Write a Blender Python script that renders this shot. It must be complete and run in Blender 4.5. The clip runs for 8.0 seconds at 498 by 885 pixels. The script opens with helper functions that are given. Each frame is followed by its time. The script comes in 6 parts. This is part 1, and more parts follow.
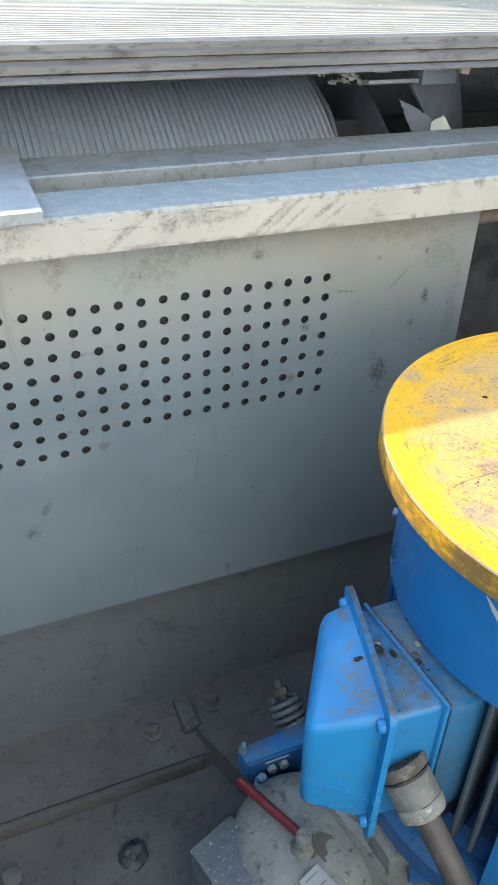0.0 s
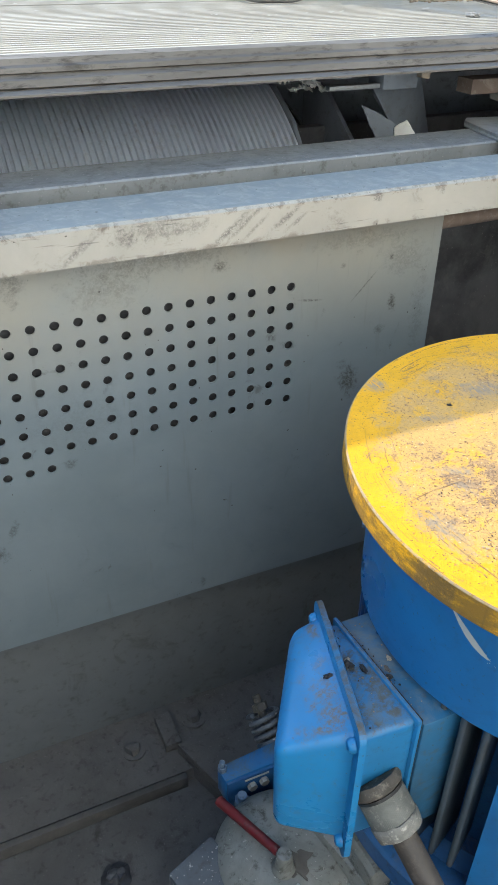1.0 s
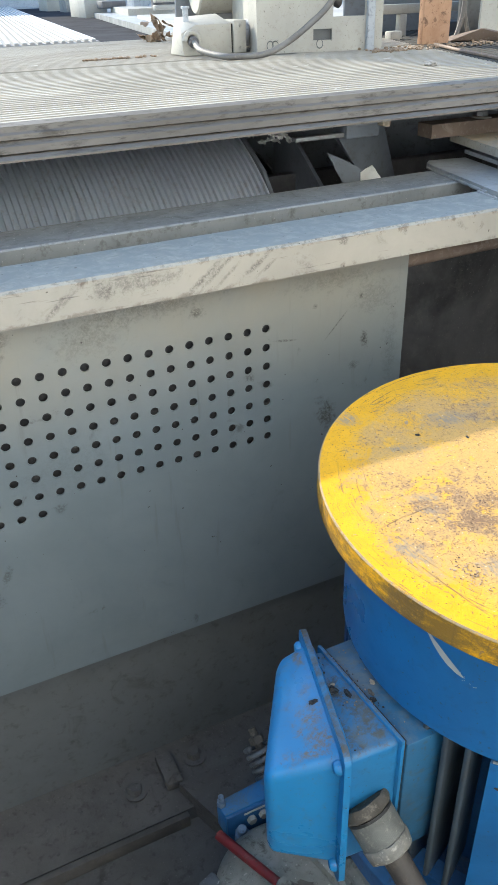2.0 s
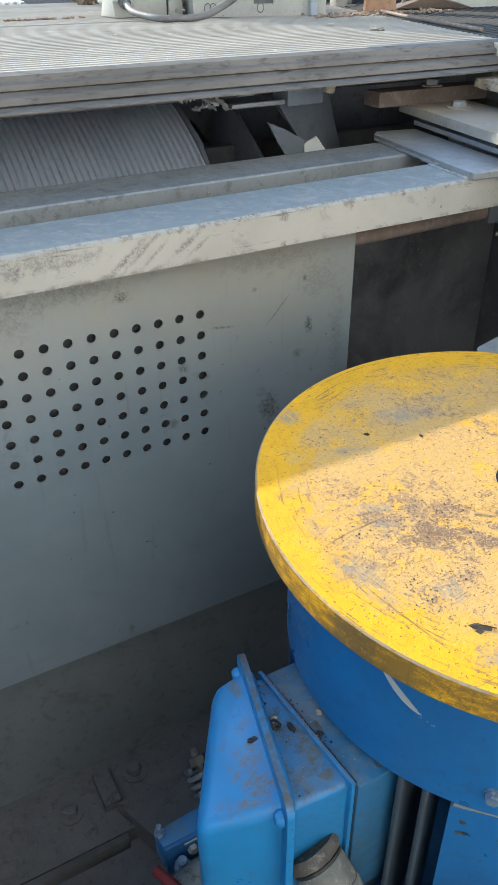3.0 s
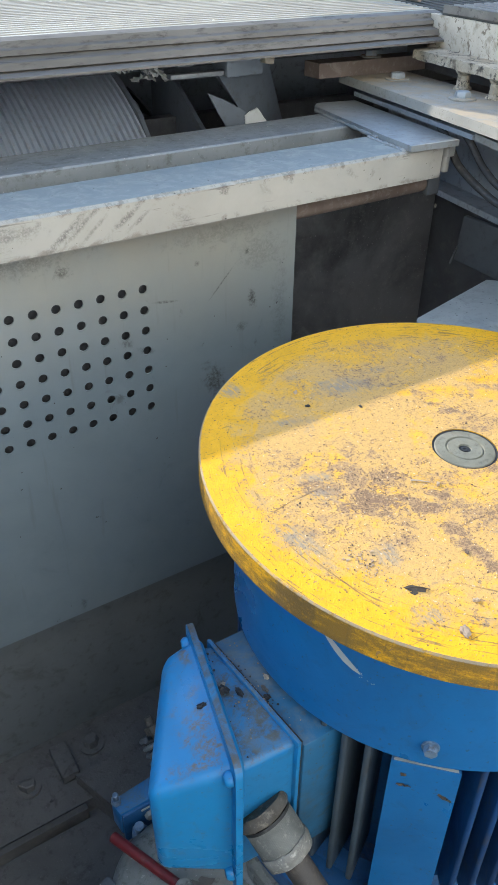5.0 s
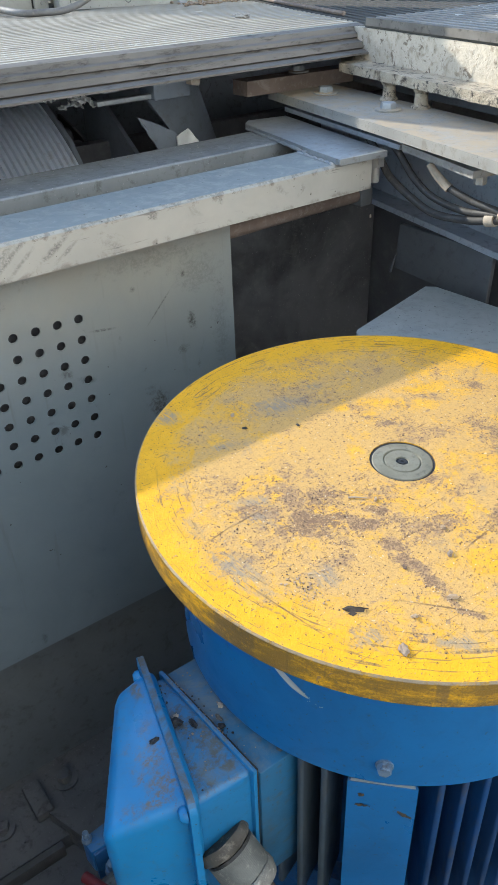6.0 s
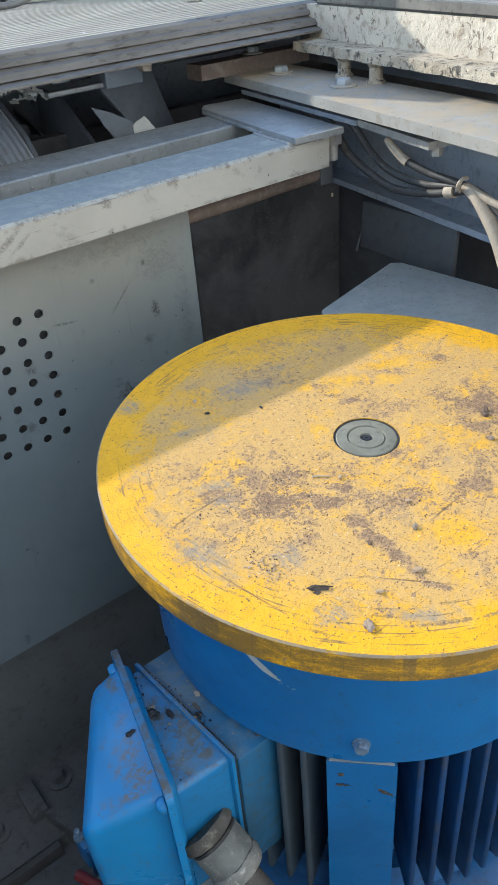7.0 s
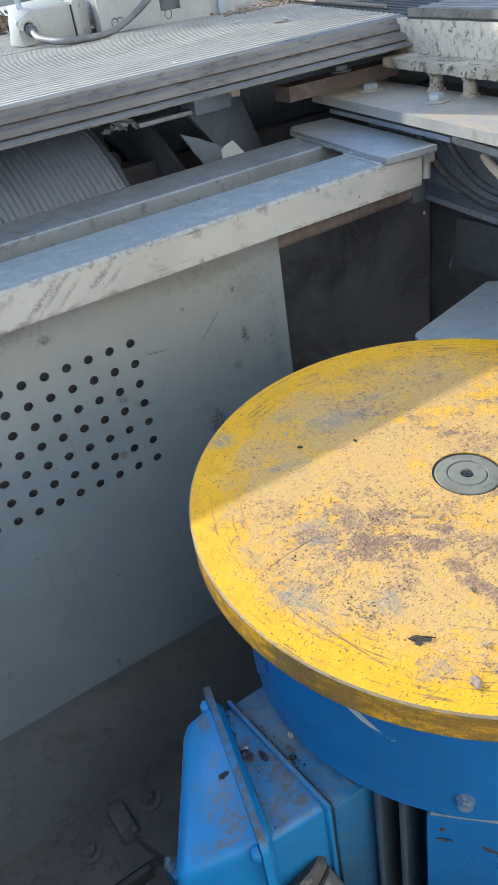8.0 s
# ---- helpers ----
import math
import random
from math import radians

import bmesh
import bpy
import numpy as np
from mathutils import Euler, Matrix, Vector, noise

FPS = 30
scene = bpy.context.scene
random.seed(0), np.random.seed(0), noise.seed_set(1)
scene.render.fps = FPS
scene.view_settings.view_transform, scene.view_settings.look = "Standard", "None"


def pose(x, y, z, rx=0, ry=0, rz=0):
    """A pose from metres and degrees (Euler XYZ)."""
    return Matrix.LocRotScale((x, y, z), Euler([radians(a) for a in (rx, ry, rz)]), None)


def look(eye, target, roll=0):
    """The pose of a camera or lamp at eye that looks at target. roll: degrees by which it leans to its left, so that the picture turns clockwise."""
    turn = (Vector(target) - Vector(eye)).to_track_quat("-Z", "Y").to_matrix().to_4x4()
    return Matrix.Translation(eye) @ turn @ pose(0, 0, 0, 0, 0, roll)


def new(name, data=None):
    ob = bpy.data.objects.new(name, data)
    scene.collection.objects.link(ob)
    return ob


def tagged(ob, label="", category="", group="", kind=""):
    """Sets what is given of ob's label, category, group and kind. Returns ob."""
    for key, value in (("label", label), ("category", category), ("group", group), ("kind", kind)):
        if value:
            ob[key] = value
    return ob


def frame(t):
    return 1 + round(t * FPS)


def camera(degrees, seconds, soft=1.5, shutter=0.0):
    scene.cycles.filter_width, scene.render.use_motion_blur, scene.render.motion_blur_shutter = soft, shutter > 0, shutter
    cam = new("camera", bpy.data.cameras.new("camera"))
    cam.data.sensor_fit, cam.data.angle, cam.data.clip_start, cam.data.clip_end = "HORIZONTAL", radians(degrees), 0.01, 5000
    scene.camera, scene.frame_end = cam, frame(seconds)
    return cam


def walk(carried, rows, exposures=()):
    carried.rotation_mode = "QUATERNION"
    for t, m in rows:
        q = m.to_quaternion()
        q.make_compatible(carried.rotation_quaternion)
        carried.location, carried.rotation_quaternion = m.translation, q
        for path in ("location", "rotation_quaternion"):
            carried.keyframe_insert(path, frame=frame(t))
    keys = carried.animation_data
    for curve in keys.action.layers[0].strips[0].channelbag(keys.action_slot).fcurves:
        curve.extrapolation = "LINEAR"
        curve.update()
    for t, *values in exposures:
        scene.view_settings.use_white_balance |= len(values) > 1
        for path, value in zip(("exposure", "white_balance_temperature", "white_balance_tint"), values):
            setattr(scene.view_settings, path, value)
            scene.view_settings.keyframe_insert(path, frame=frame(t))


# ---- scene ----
cam = camera(35.76, 8.0, soft=0.9)
PATH = [
    (0, (-0.5214, -0.3652, 1.0645), (-0.0245, 0.7734, 0.2240), 1.99),
    (0.5, (-0.4943, -0.3612, 1.0671), (0.0327, 0.7668, 0.2304), 1.69),
    (1, (-0.4940, -0.3609, 1.0655), (0.0255, 0.7747, 0.2344), 0.75),
    (1.5, (-0.5029, -0.3760, 1.0710), (0.0062, 0.7715, 0.2499), -0.12),
    (2, (-0.4890, -0.3933, 1.0825), (0.0516, 0.7753, 0.3131), -1.78),
    (2.2, (-0.4692, -0.3943, 1.0788), (0.0994, 0.7716, 0.3256), -2.07),
    (3.3, (-0.4361, -0.3085, 1.0509), (0.1781, 0.7802, 0.2217), 0.23),
    (3.5, (-0.4442, -0.3066, 1.0531), (0.1620, 0.7769, 0.2115), 0.94),
    (4, (-0.4589, -0.3143, 1.0542), (0.1471, 0.7611, 0.2020), 1.52),
    (4.5, (-0.4590, -0.3295, 1.0539), (0.1819, 0.7292, 0.2063), 1.76),
    (4.7, (-0.4491, -0.3377, 1.0553), (0.2090, 0.7089, 0.2059), 1.53),
    (5.8, (-0.4084, -0.3447, 1.0702), (0.3021, 0.6850, 0.2425), -1.95),
    (6, (-0.4007, -0.3503, 1.0667), (0.3198, 0.6713, 0.2377), -2.15),
    (6.5, (-0.3816, -0.3612, 1.0463), (0.3539, 0.6311, 0.1951), -2.83),
    (7, (-0.3804, -0.3622, 1.0558), (0.3466, 0.6430, 0.2126), -5.00),
    (7.5, (-0.3786, -0.3428, 1.0709), (0.3054, 0.7178, 0.2601), -7.67),
    (8, (-0.3727, -0.3396, 1.0678), (0.2315, 0.7662, 0.2540), -9.11),
]
EXPOSURES = [(0.0, 2.20, 5850, 5), (0.3, 1.97, 5950, 5), (1.0, 1.88, 5990, 5), (1.5, 1.96, 5990, 5), (2.2, 1.79, 6080, 5), (3.5, 1.67, 5720, 5), (4.0, 1.77, 5700, 5), (4.7, 1.76, 5700, 5), (6.0, 1.56, 5700, 5), (6.6, 1.49, 5760, 5), (7.2, 1.47, 5500, 5), (8.0, 1.55, 5480, 6)]
walk(cam, [(t, look(eye, target, roll)) for t, eye, target, roll in PATH], exposures=EXPOSURES)

# ---- world, sun, exposure ----
SUN = Vector((-0.28, 0.955, 0.466)).normalized()
world = bpy.data.worlds.new("sky")
scene.world = world
world.use_nodes = True
wn = world.node_tree
sky = wn.nodes.new("ShaderNodeTexSky")
sky.sky_type = "NISHITA"
sky.sun_disc = False
sky.sun_elevation = math.asin(SUN.z)
sky.sun_rotation = math.atan2(SUN.x, SUN.y)
sky.air_density, sky.dust_density = 1.0, 0.7
wn.nodes["Background"].inputs["Strength"].default_value = 0.15
wn.links.new(sky.outputs[0], wn.nodes["Background"].inputs["Color"])
sun_data = bpy.data.lights.new("sun", "SUN")
sun_data.energy, sun_data.angle, sun_data.color = 2.25, radians(0.4), (1.0, 0.86, 0.68)
sun = new("sun", sun_data)
sun.matrix_world = look(SUN * 20, (0, 0, 0))


# ---- materials ----
def shader(name):
    m = bpy.data.materials.new(name)
    m.use_nodes = True
    return m, m.node_tree.nodes, m.node_tree.links, m.node_tree.nodes["Principled BSDF"]


def coords(n, l, scale=(1, 1, 1)):
    tc = n.new("ShaderNodeTexCoord")
    mp = n.new("ShaderNodeMapping")
    mp.inputs["Scale"].default_value = scale
    l.new(tc.outputs["Object"], mp.inputs["Vector"])
    return mp.outputs["Vector"]


def noise_tex(n, l, vec, scale, detail=6, rough=0.6, distortion=0.0):
    t = n.new("ShaderNodeTexNoise")
    t.inputs["Scale"].default_value = scale
    t.inputs["Detail"].default_value = detail
    t.inputs["Roughness"].default_value = rough
    t.inputs["Distortion"].default_value = distortion
    l.new(vec, t.inputs["Vector"])
    return t.outputs["Fac"]


def ramp(n, l, fac, lo, hi, a=0.0, b=1.0):
    r = n.new("ShaderNodeMapRange")
    r.interpolation_type = "SMOOTHSTEP"
    for key, v in zip(("From Min", "From Max", "To Min", "To Max"), (lo, hi, a, b)):
        r.inputs[key].default_value = v
    l.new(fac, r.inputs["Value"])
    return r.outputs["Result"]


def mix(n, l, fac, a, b):
    m = n.new("ShaderNodeMix")
    m.data_type = "RGBA"
    for sock, v in ((m.inputs[0], fac), (m.inputs[6], a), (m.inputs[7], b)):
        if isinstance(v, (int, float)):
            sock.default_value = v
        elif isinstance(v, tuple):
            sock.default_value = (*v, 1)
        else:
            l.new(v, sock)
    return m.outputs[2]


def mul(n, l, a, b, op="MULTIPLY"):
    m = n.new("ShaderNodeMath")
    m.operation = op
    for sock, v in zip(m.inputs, (a, b)):
        if isinstance(v, (int, float)):
            sock.default_value = v
        else:
            l.new(v, sock)
    return m.outputs[0]


def bump(n, l, p, height, strength, distance=0.001):
    b = n.new("ShaderNodeBump")
    b.inputs["Strength"].default_value = strength
    b.inputs["Distance"].default_value = distance
    l.new(height, b.inputs["Height"])
    l.new(b.outputs[0], p.inputs["Normal"])


def up_face(n, l, lo=0.5, hi=0.95):
    g = n.new("ShaderNodeNewGeometry")
    s = n.new("ShaderNodeSeparateXYZ")
    l.new(g.outputs["True Normal"], s.inputs[0])
    return ramp(n, l, s.outputs[2], lo, hi)


def disc_mark(n, l, x, y, rx, ry, turn=0.0, rag=0.8, scale=70.0):
    """A soft ragged mask for one mark on a level face: centre, half sizes in metres, turn in degrees."""
    tc = n.new("ShaderNodeTexCoord")
    mp = n.new("ShaderNodeMapping")
    mp.vector_type = "TEXTURE"
    mp.inputs["Location"].default_value = (x, y, 0)
    mp.inputs["Rotation"].default_value = (0, 0, radians(turn))
    mp.inputs["Scale"].default_value = (rx, ry, 1000.0)
    l.new(tc.outputs["Object"], mp.inputs[0])
    ln = n.new("ShaderNodeVectorMath")
    ln.operation = "LENGTH"
    l.new(mp.outputs[0], ln.inputs[0])
    wob = mul(n, l, mul(n, l, noise_tex(n, l, tc.outputs["Object"], scale, 6, 0.7, 0.5), -0.5, "ADD"), rag * 4.0)
    return ramp(n, l, mul(n, l, ln.outputs["Value"], wob, "ADD"), 1.5, 0.0)


def surface(name, base, dark, dirt, rough=0.55, metal=0.0, grain=90.0, patch=9.0, amount=0.5, dust=0.0, dust_col=(0.33, 0.28, 0.22),
            relief=0.25, relief_d=0.0008, speck=0.0, speck_col=(0.05, 0.045, 0.04), stretch=(1, 1, 1), marks=(), mark_col=(0.2, 0.15, 0.1), pits=0.0):
    """Painted, cast or bare material: two scales of tone, dirt patches, specks, and dust that settles on upward faces."""
    m, n, l, p = shader(name)
    v = coords(n, l, stretch)
    fine = noise_tex(n, l, v, grain, 5, 0.65)
    broad = noise_tex(n, l, v, patch, 6, 0.62, 0.4)
    col = mix(n, l, ramp(n, l, broad, 0.35, 0.7), base, dark)
    col = mix(n, l, mul(n, l, ramp(n, l, fine, 0.52, 0.72), amount), col, dirt)
    stains = noise_tex(n, l, v, patch * 3.3, 7, 0.7, 0.8)
    col = mix(n, l, mul(n, l, ramp(n, l, stains, 0.56, 0.7), amount), col, dirt)
    if speck:
        sp = noise_tex(n, l, v, 260.0, 2, 0.5)
        col = mix(n, l, mul(n, l, ramp(n, l, sp, 0.68, 0.72), speck), col, speck_col)
    if pits:
        pit = noise_tex(n, l, v, 70.0, 6, 0.7, 0.7)
        col = mix(n, l, mul(n, l, ramp(n, l, pit, 0.56, 0.62), pits), col, speck_col)
    for x, y, rx, ry, turn, amount in marks:
        spot = mul(n, l, disc_mark(n, l, x, y, rx, ry, turn, 1.1, 110.0), ramp(n, l, noise_tex(n, l, v, 210.0, 6, 0.75), 0.34, 0.60))
        col = mix(n, l, mul(n, l, mul(n, l, spot, up_face(n, l, 0.25, 0.6)), amount), col, mark_col)
    rv = ramp(n, l, broad, 0.3, 0.75, rough - 0.1, min(1.0, rough + 0.15))
    if dust:
        d = mul(n, l, up_face(n, l), ramp(n, l, noise_tex(n, l, v, 24.0, 9, 0.76, 0.5), 0.56 - 0.26 * dust, 0.84 - 0.26 * dust))
        col = mix(n, l, mul(n, l, d, min(1.0, dust * 1.2)), col, dust_col)
        rv = mul(n, l, rv, mul(n, l, d, 0.3), "ADD")
    l.new(col, p.inputs["Base Color"])
    l.new(rv, p.inputs["Roughness"])
    p.inputs["Metallic"].default_value = metal
    bump(n, l, p, mul(n, l, fine, stains, "ADD"), relief, relief_d)
    return m


# marks on the flywheel: centre, half sizes, turn, amount
DIRT_CLOUDS = ((-0.128, 0.022, 0.030, 0.014, -35, 0.75), (-0.104, -0.012, 0.042, 0.017, -38, 1.0), (-0.092, 0.009, 0.040, 0.026, -35, 0.75), (-0.069, 0.004, 0.022, 0.012, -35, 0.8), (-0.074, -0.036, 0.040, 0.010, -22, 0.85), (-0.060, -0.028, 0.020, 0.007, -50, 0.9),
               (0.110, -0.032, 0.032, 0.040, 20, 1.0), (0.078, -0.043, 0.014, 0.022, 20, 0.8), (0.055, -0.083, 0.030, 0.025, 0, 0.6), (0.020, -0.090, 0.034, 0.020, 10, 0.75), (-0.036, -0.069, 0.030, 0.015, -15, 0.7),
               (0.032, 0.048, 0.015, 0.006, -35, 0.9), (0.024, 0.066, 0.013, 0.005, -35, 0.6), (0.060, 0.061, 0.012, 0.005, -35, 0.6), (0.003, -0.027, 0.012, 0.006, -20, 0.8), (0.015, -0.050, 0.020, 0.012, 0, 0.6), (0.140, 0.047, 0.012, 0.018, 40, 0.7))
DIRT_BAND = ((-0.076, -0.062, 0.016, 0.008, -60, 0.9), (-0.078, -0.084, 0.018, 0.009, -75, 1.0), (-0.080, -0.104, 0.015, 0.007, -85, 1.0), (-0.083, -0.122, 0.011, 0.0035, -80, 1.0), (-0.081, -0.138, 0.013, 0.003, -60, 1.0))
GREY_RUBS = ((-0.179, -0.020, 0.014, 0.027, 8, 1.0), (-0.133, -0.058, 0.010, 0.011, 0, 1.0), (-0.146, -0.114, 0.016, 0.010, -40, 1.0), (-0.108, -0.148, 0.020, 0.008, -38, 1.0), (-0.125, 0.033, 0.017, 0.007, -30, 1.0), (-0.134, 0.016, 0.011, 0.010, 0, 0.8),
             (-0.031, 0.128, 0.034, 0.014, -20, 1.0), (-0.120, 0.171, 0.012, 0.014, 40, 1.0), (-0.106, 0.106, 0.014, 0.006, -20, 0.9), (0.016, 0.134, 0.010, 0.006, -20, 0.9), (-0.182, 0.036, 0.007, 0.016, 10, 0.7), (-0.165, 0.085, 0.012, 0.010, 20, 0.5), (-0.06, 0.160, 0.012, 0.006, 0, 0.5))
CLEAN_PATCHES = ((0.047, 0.077, 0.020, 0.009, -32), (0.018, 0.089, 0.010, 0.006, -30), (-0.066, 0.139, 0.022, 0.022, 0), (0.009, 0.167, 0.036, 0.016, -25), (-0.032, -0.118, 0.030, 0.016, -40), (0.060, -0.063, 0.014, 0.007, 0), (-0.056, 0.193, 0.030, 0.012, 20), (0.088, 0.076, 0.018, 0.006, -30))


def flywheel_paint():
    """Yellow paint, clean towards the rim, dulled by peach dust inside it, with stippled brown dirt, rubbed patches, scrapes and grit."""
    m, n, l, p = shader("yellow_flywheel_paint")
    v = coords(n, l)
    sep = n.new("ShaderNodeSeparateXYZ")
    l.new(v, sep.inputs[0])
    rad = n.new("ShaderNodeVectorMath")
    rad.operation = "LENGTH"
    flat = n.new("ShaderNodeCombineXYZ")
    l.new(mul(n, l, sep.outputs[0], -0.0015, "ADD"), flat.inputs[0])
    l.new(mul(n, l, sep.outputs[1], -0.003, "ADD"), flat.inputs[1])
    l.new(flat.outputs[0], rad.inputs[0])
    r = rad.outputs["Value"]
    broad = noise_tex(n, l, v, 16.0, 8, 0.72, 0.7)
    mid = noise_tex(n, l, v, 48.0, 9, 0.78, 0.6)
    fine = noise_tex(n, l, v, 230.0, 6, 0.75)
    grit = noise_tex(n, l, v, 700.0, 3, 0.6)
    top = up_face(n, l, 0.7, 0.95)
    paint = mix(n, l, ramp(n, l, mid, 0.3, 0.7), (0.79, 0.412, 0.002), (0.66, 0.340, 0.004))
    # peach dust veil with ragged holes of cleaner paint
    inner = ramp(n, l, mul(n, l, r, mul(n, l, mul(n, l, mid, -0.5, "ADD"), 0.16), "ADD"), 0.196, 0.168)
    veil = ramp(n, l, mul(n, l, broad, mul(n, l, mid, 0.9), "ADD"), 0.80, 0.97, 0.30, 1.0)
    bare = mul(n, l, ramp(n, l, mid, 0.60, 0.66), 0.8)
    for x, y, rx, ry, turn in CLEAN_PATCHES:
        bare = mul(n, l, bare, disc_mark(n, l, x, y, rx, ry, turn, 0.9, 80.0), "MAXIMUM")
    tan = mul(n, l, mul(n, l, veil, inner), mul(n, l, mul(n, l, bare, -0.9), 1.0, "ADD"))
    col = mix(n, l, mul(n, l, mul(n, l, tan, top), 0.94), paint, (0.56, 0.348, 0.118))
    col = mix(n, l, mul(n, l, mul(n, l, ramp(n, l, mul(n, l, grit, fine, "ADD"), 0.92, 1.16), top), mul(n, l, inner, 0.42)), col, (0.37, 0.225, 0.085))
    # stippled brown dirt: dense in a few clouds and along one curved sweep, thin elsewhere
    cloud = ramp(n, l, noise_tex(n, l, v, 21.0, 7, 0.72, 0.6), 0.44, 0.66, 0.0, 0.50)
    for x, y, rx, ry, turn, a in DIRT_CLOUDS:
        cloud = mul(n, l, cloud, mul(n, l, disc_mark(n, l, x, y, rx, ry, turn, 0.9), a), "MAXIMUM")
    sweep = None
    for x, y, rx, ry, turn, a in DIRT_BAND:
        one = mul(n, l, disc_mark(n, l, x, y, rx, ry, turn, 0.5, 160.0), a)
        sweep = one if sweep is None else mul(n, l, sweep, one, "MAXIMUM")
    cloud = mul(n, l, cloud, sweep, "MAXIMUM")
    body = mul(n, l, mul(n, l, cloud, top), ramp(n, l, r, 0.213, 0.18, 0.2, 1.0))
    soil = ramp(n, l, mul(n, l, mul(n, l, mid, 0.6), mul(n, l, mul(n, l, fine, 0.4), mul(n, l, body, 0.26), "ADD"), "ADD"), 0.56, 0.70)
    col = mix(n, l, mul(n, l, soil, 0.78), col, (0.330, 0.215, 0.125))
    stip = ramp(n, l, mul(n, l, mul(n, l, fine, 0.5), mul(n, l, mul(n, l, grit, 0.5), mul(n, l, body, 0.12), "ADD"), "ADD"), 0.590, 0.622)
    col = mix(n, l, mul(n, l, mul(n, l, stip, top), 0.75), col, (0.20, 0.125, 0.075))
    flakes = ramp(n, l, mul(n, l, noise_tex(n, l, v, 110.0, 9, 0.85, 0.6), mul(n, l, body, 0.08), "ADD"), 0.605, 0.625)
    col = mix(n, l, mul(n, l, mul(n, l, flakes, top), 0.7), col, (0.22, 0.135, 0.085))
    # grey rubbed patches with a grain across the wheel
    streak = noise_tex(n, l, coords(n, l, (420, 70, 60)), 1.0, 4, 0.6, 0.9)
    rub = mul(n, l, ramp(n, l, noise_tex(n, l, v, 27.0, 7, 0.7, 0.3), 0.60, 0.68), 0.45)
    for x, y, rx, ry, turn, a in GREY_RUBS:
        rub = mul(n, l, rub, mul(n, l, disc_mark(n, l, x, y, rx, ry, turn, 0.8, 90.0), a), "MAXIMUM")
    rub = mul(n, l, rub, ramp(n, l, streak, 0.34, 0.54))
    col = mix(n, l, mul(n, l, mul(n, l, rub, top), 0.82), col, (0.27, 0.235, 0.185))
    # scrapes that follow the wheel's turning
    ang = n.new("ShaderNodeMath")
    ang.operation = "ARCTAN2"
    l.new(sep.outputs[1], ang.inputs[0])
    l.new(sep.outputs[0], ang.inputs[1])
    pol = n.new("ShaderNodeCombineXYZ")
    l.new(mul(n, l, r, 420.0), pol.inputs[0])
    l.new(mul(n, l, ang.outputs[0], 5.0), pol.inputs[1])
    arcs = noise_tex(n, l, pol.outputs[0], 1.0, 4, 0.6, 0.2)
    arcs = mul(n, l, ramp(n, l, arcs, 0.58, 0.62), mul(n, l, ramp(n, l, noise_tex(n, l, v, 10.0, 3, 0.5), 0.45, 0.55), ramp(n, l, r, 0.16, 0.185)))
    col = mix(n, l, mul(n, l, mul(n, l, arcs, ramp(n, l, fine, 0.3, 0.5)), 0.75), col, (0.17, 0.115, 0.055))
    track = mul(n, l, mul(n, l, ramp(n, l, r, 0.1925, 0.1938), ramp(n, l, r, 0.1958, 0.1945)), ramp(n, l, mul(n, l, fine, broad, "ADD"), 0.94, 1.04))
    col = mix(n, l, mul(n, l, mul(n, l, track, mul(n, l, top, ramp(n, l, sep.outputs[1], -0.03, -0.08))), 0.8), col, (0.22, 0.15, 0.075))
    for turn, cutoff in ((0.0, 0.69), (1.0, 0.70), (2.2, 0.70)):
        mp = n.new("ShaderNodeMapping")
        mp.inputs["Rotation"].default_value = (0, 0, turn)
        mp.inputs["Scale"].default_value = (28, 480, 30)
        l.new(v, mp.inputs[0])
        scr = noise_tex(n, l, mp.outputs[0], 1.0, 3, 0.55, 0.8)
        col = mix(n, l, mul(n, l, ramp(n, l, scr, cutoff, cutoff + 0.02), 0.5), col, (0.17, 0.105, 0.055))
    for x, y, rx, turn in ((-0.143, 0.0215, 0.015, 4), (-0.168, 0.0195, 0.014, 10), (-0.019, -0.0945, 0.018, 6), (-0.09, -0.125, 0.03, -48), (-0.175, -0.065, 0.03, -78)):
        col = mix(n, l, mul(n, l, disc_mark(n, l, x, y, rx, 0.0008, turn, 0.25, 200.0), 0.85), col, (0.13, 0.08, 0.045))
    specks = ramp(n, l, noise_tex(n, l, v, 460.0, 3, 0.55), 0.655, 0.68)
    col = mix(n, l, mul(n, l, specks, 0.85), col, (0.09, 0.058, 0.036))
    chips = ramp(n, l, noise_tex(n, l, v, 140.0, 3, 0.6, 0.4), 0.675, 0.70)
    col = mix(n, l, mul(n, l, chips, 0.7), col, (0.25, 0.17, 0.115))
    pale = ramp(n, l, noise_tex(n, l, coords(n, l, (1, 1, 1.3)), 410.0, 2, 0.5), 0.70, 0.72)
    col = mix(n, l, mul(n, l, mul(n, l, pale, inner), 0.7), col, (0.66, 0.55, 0.38))
    # rim face: greasy, finely chipped, darker towards its lower edge
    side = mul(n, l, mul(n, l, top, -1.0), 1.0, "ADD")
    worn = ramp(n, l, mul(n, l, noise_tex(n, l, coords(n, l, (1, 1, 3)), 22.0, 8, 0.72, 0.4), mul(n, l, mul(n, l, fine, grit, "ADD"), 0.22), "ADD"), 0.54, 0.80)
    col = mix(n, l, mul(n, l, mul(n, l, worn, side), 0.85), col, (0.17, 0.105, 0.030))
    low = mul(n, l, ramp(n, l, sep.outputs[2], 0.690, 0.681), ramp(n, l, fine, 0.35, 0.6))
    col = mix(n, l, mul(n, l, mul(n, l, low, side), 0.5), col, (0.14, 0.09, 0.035))
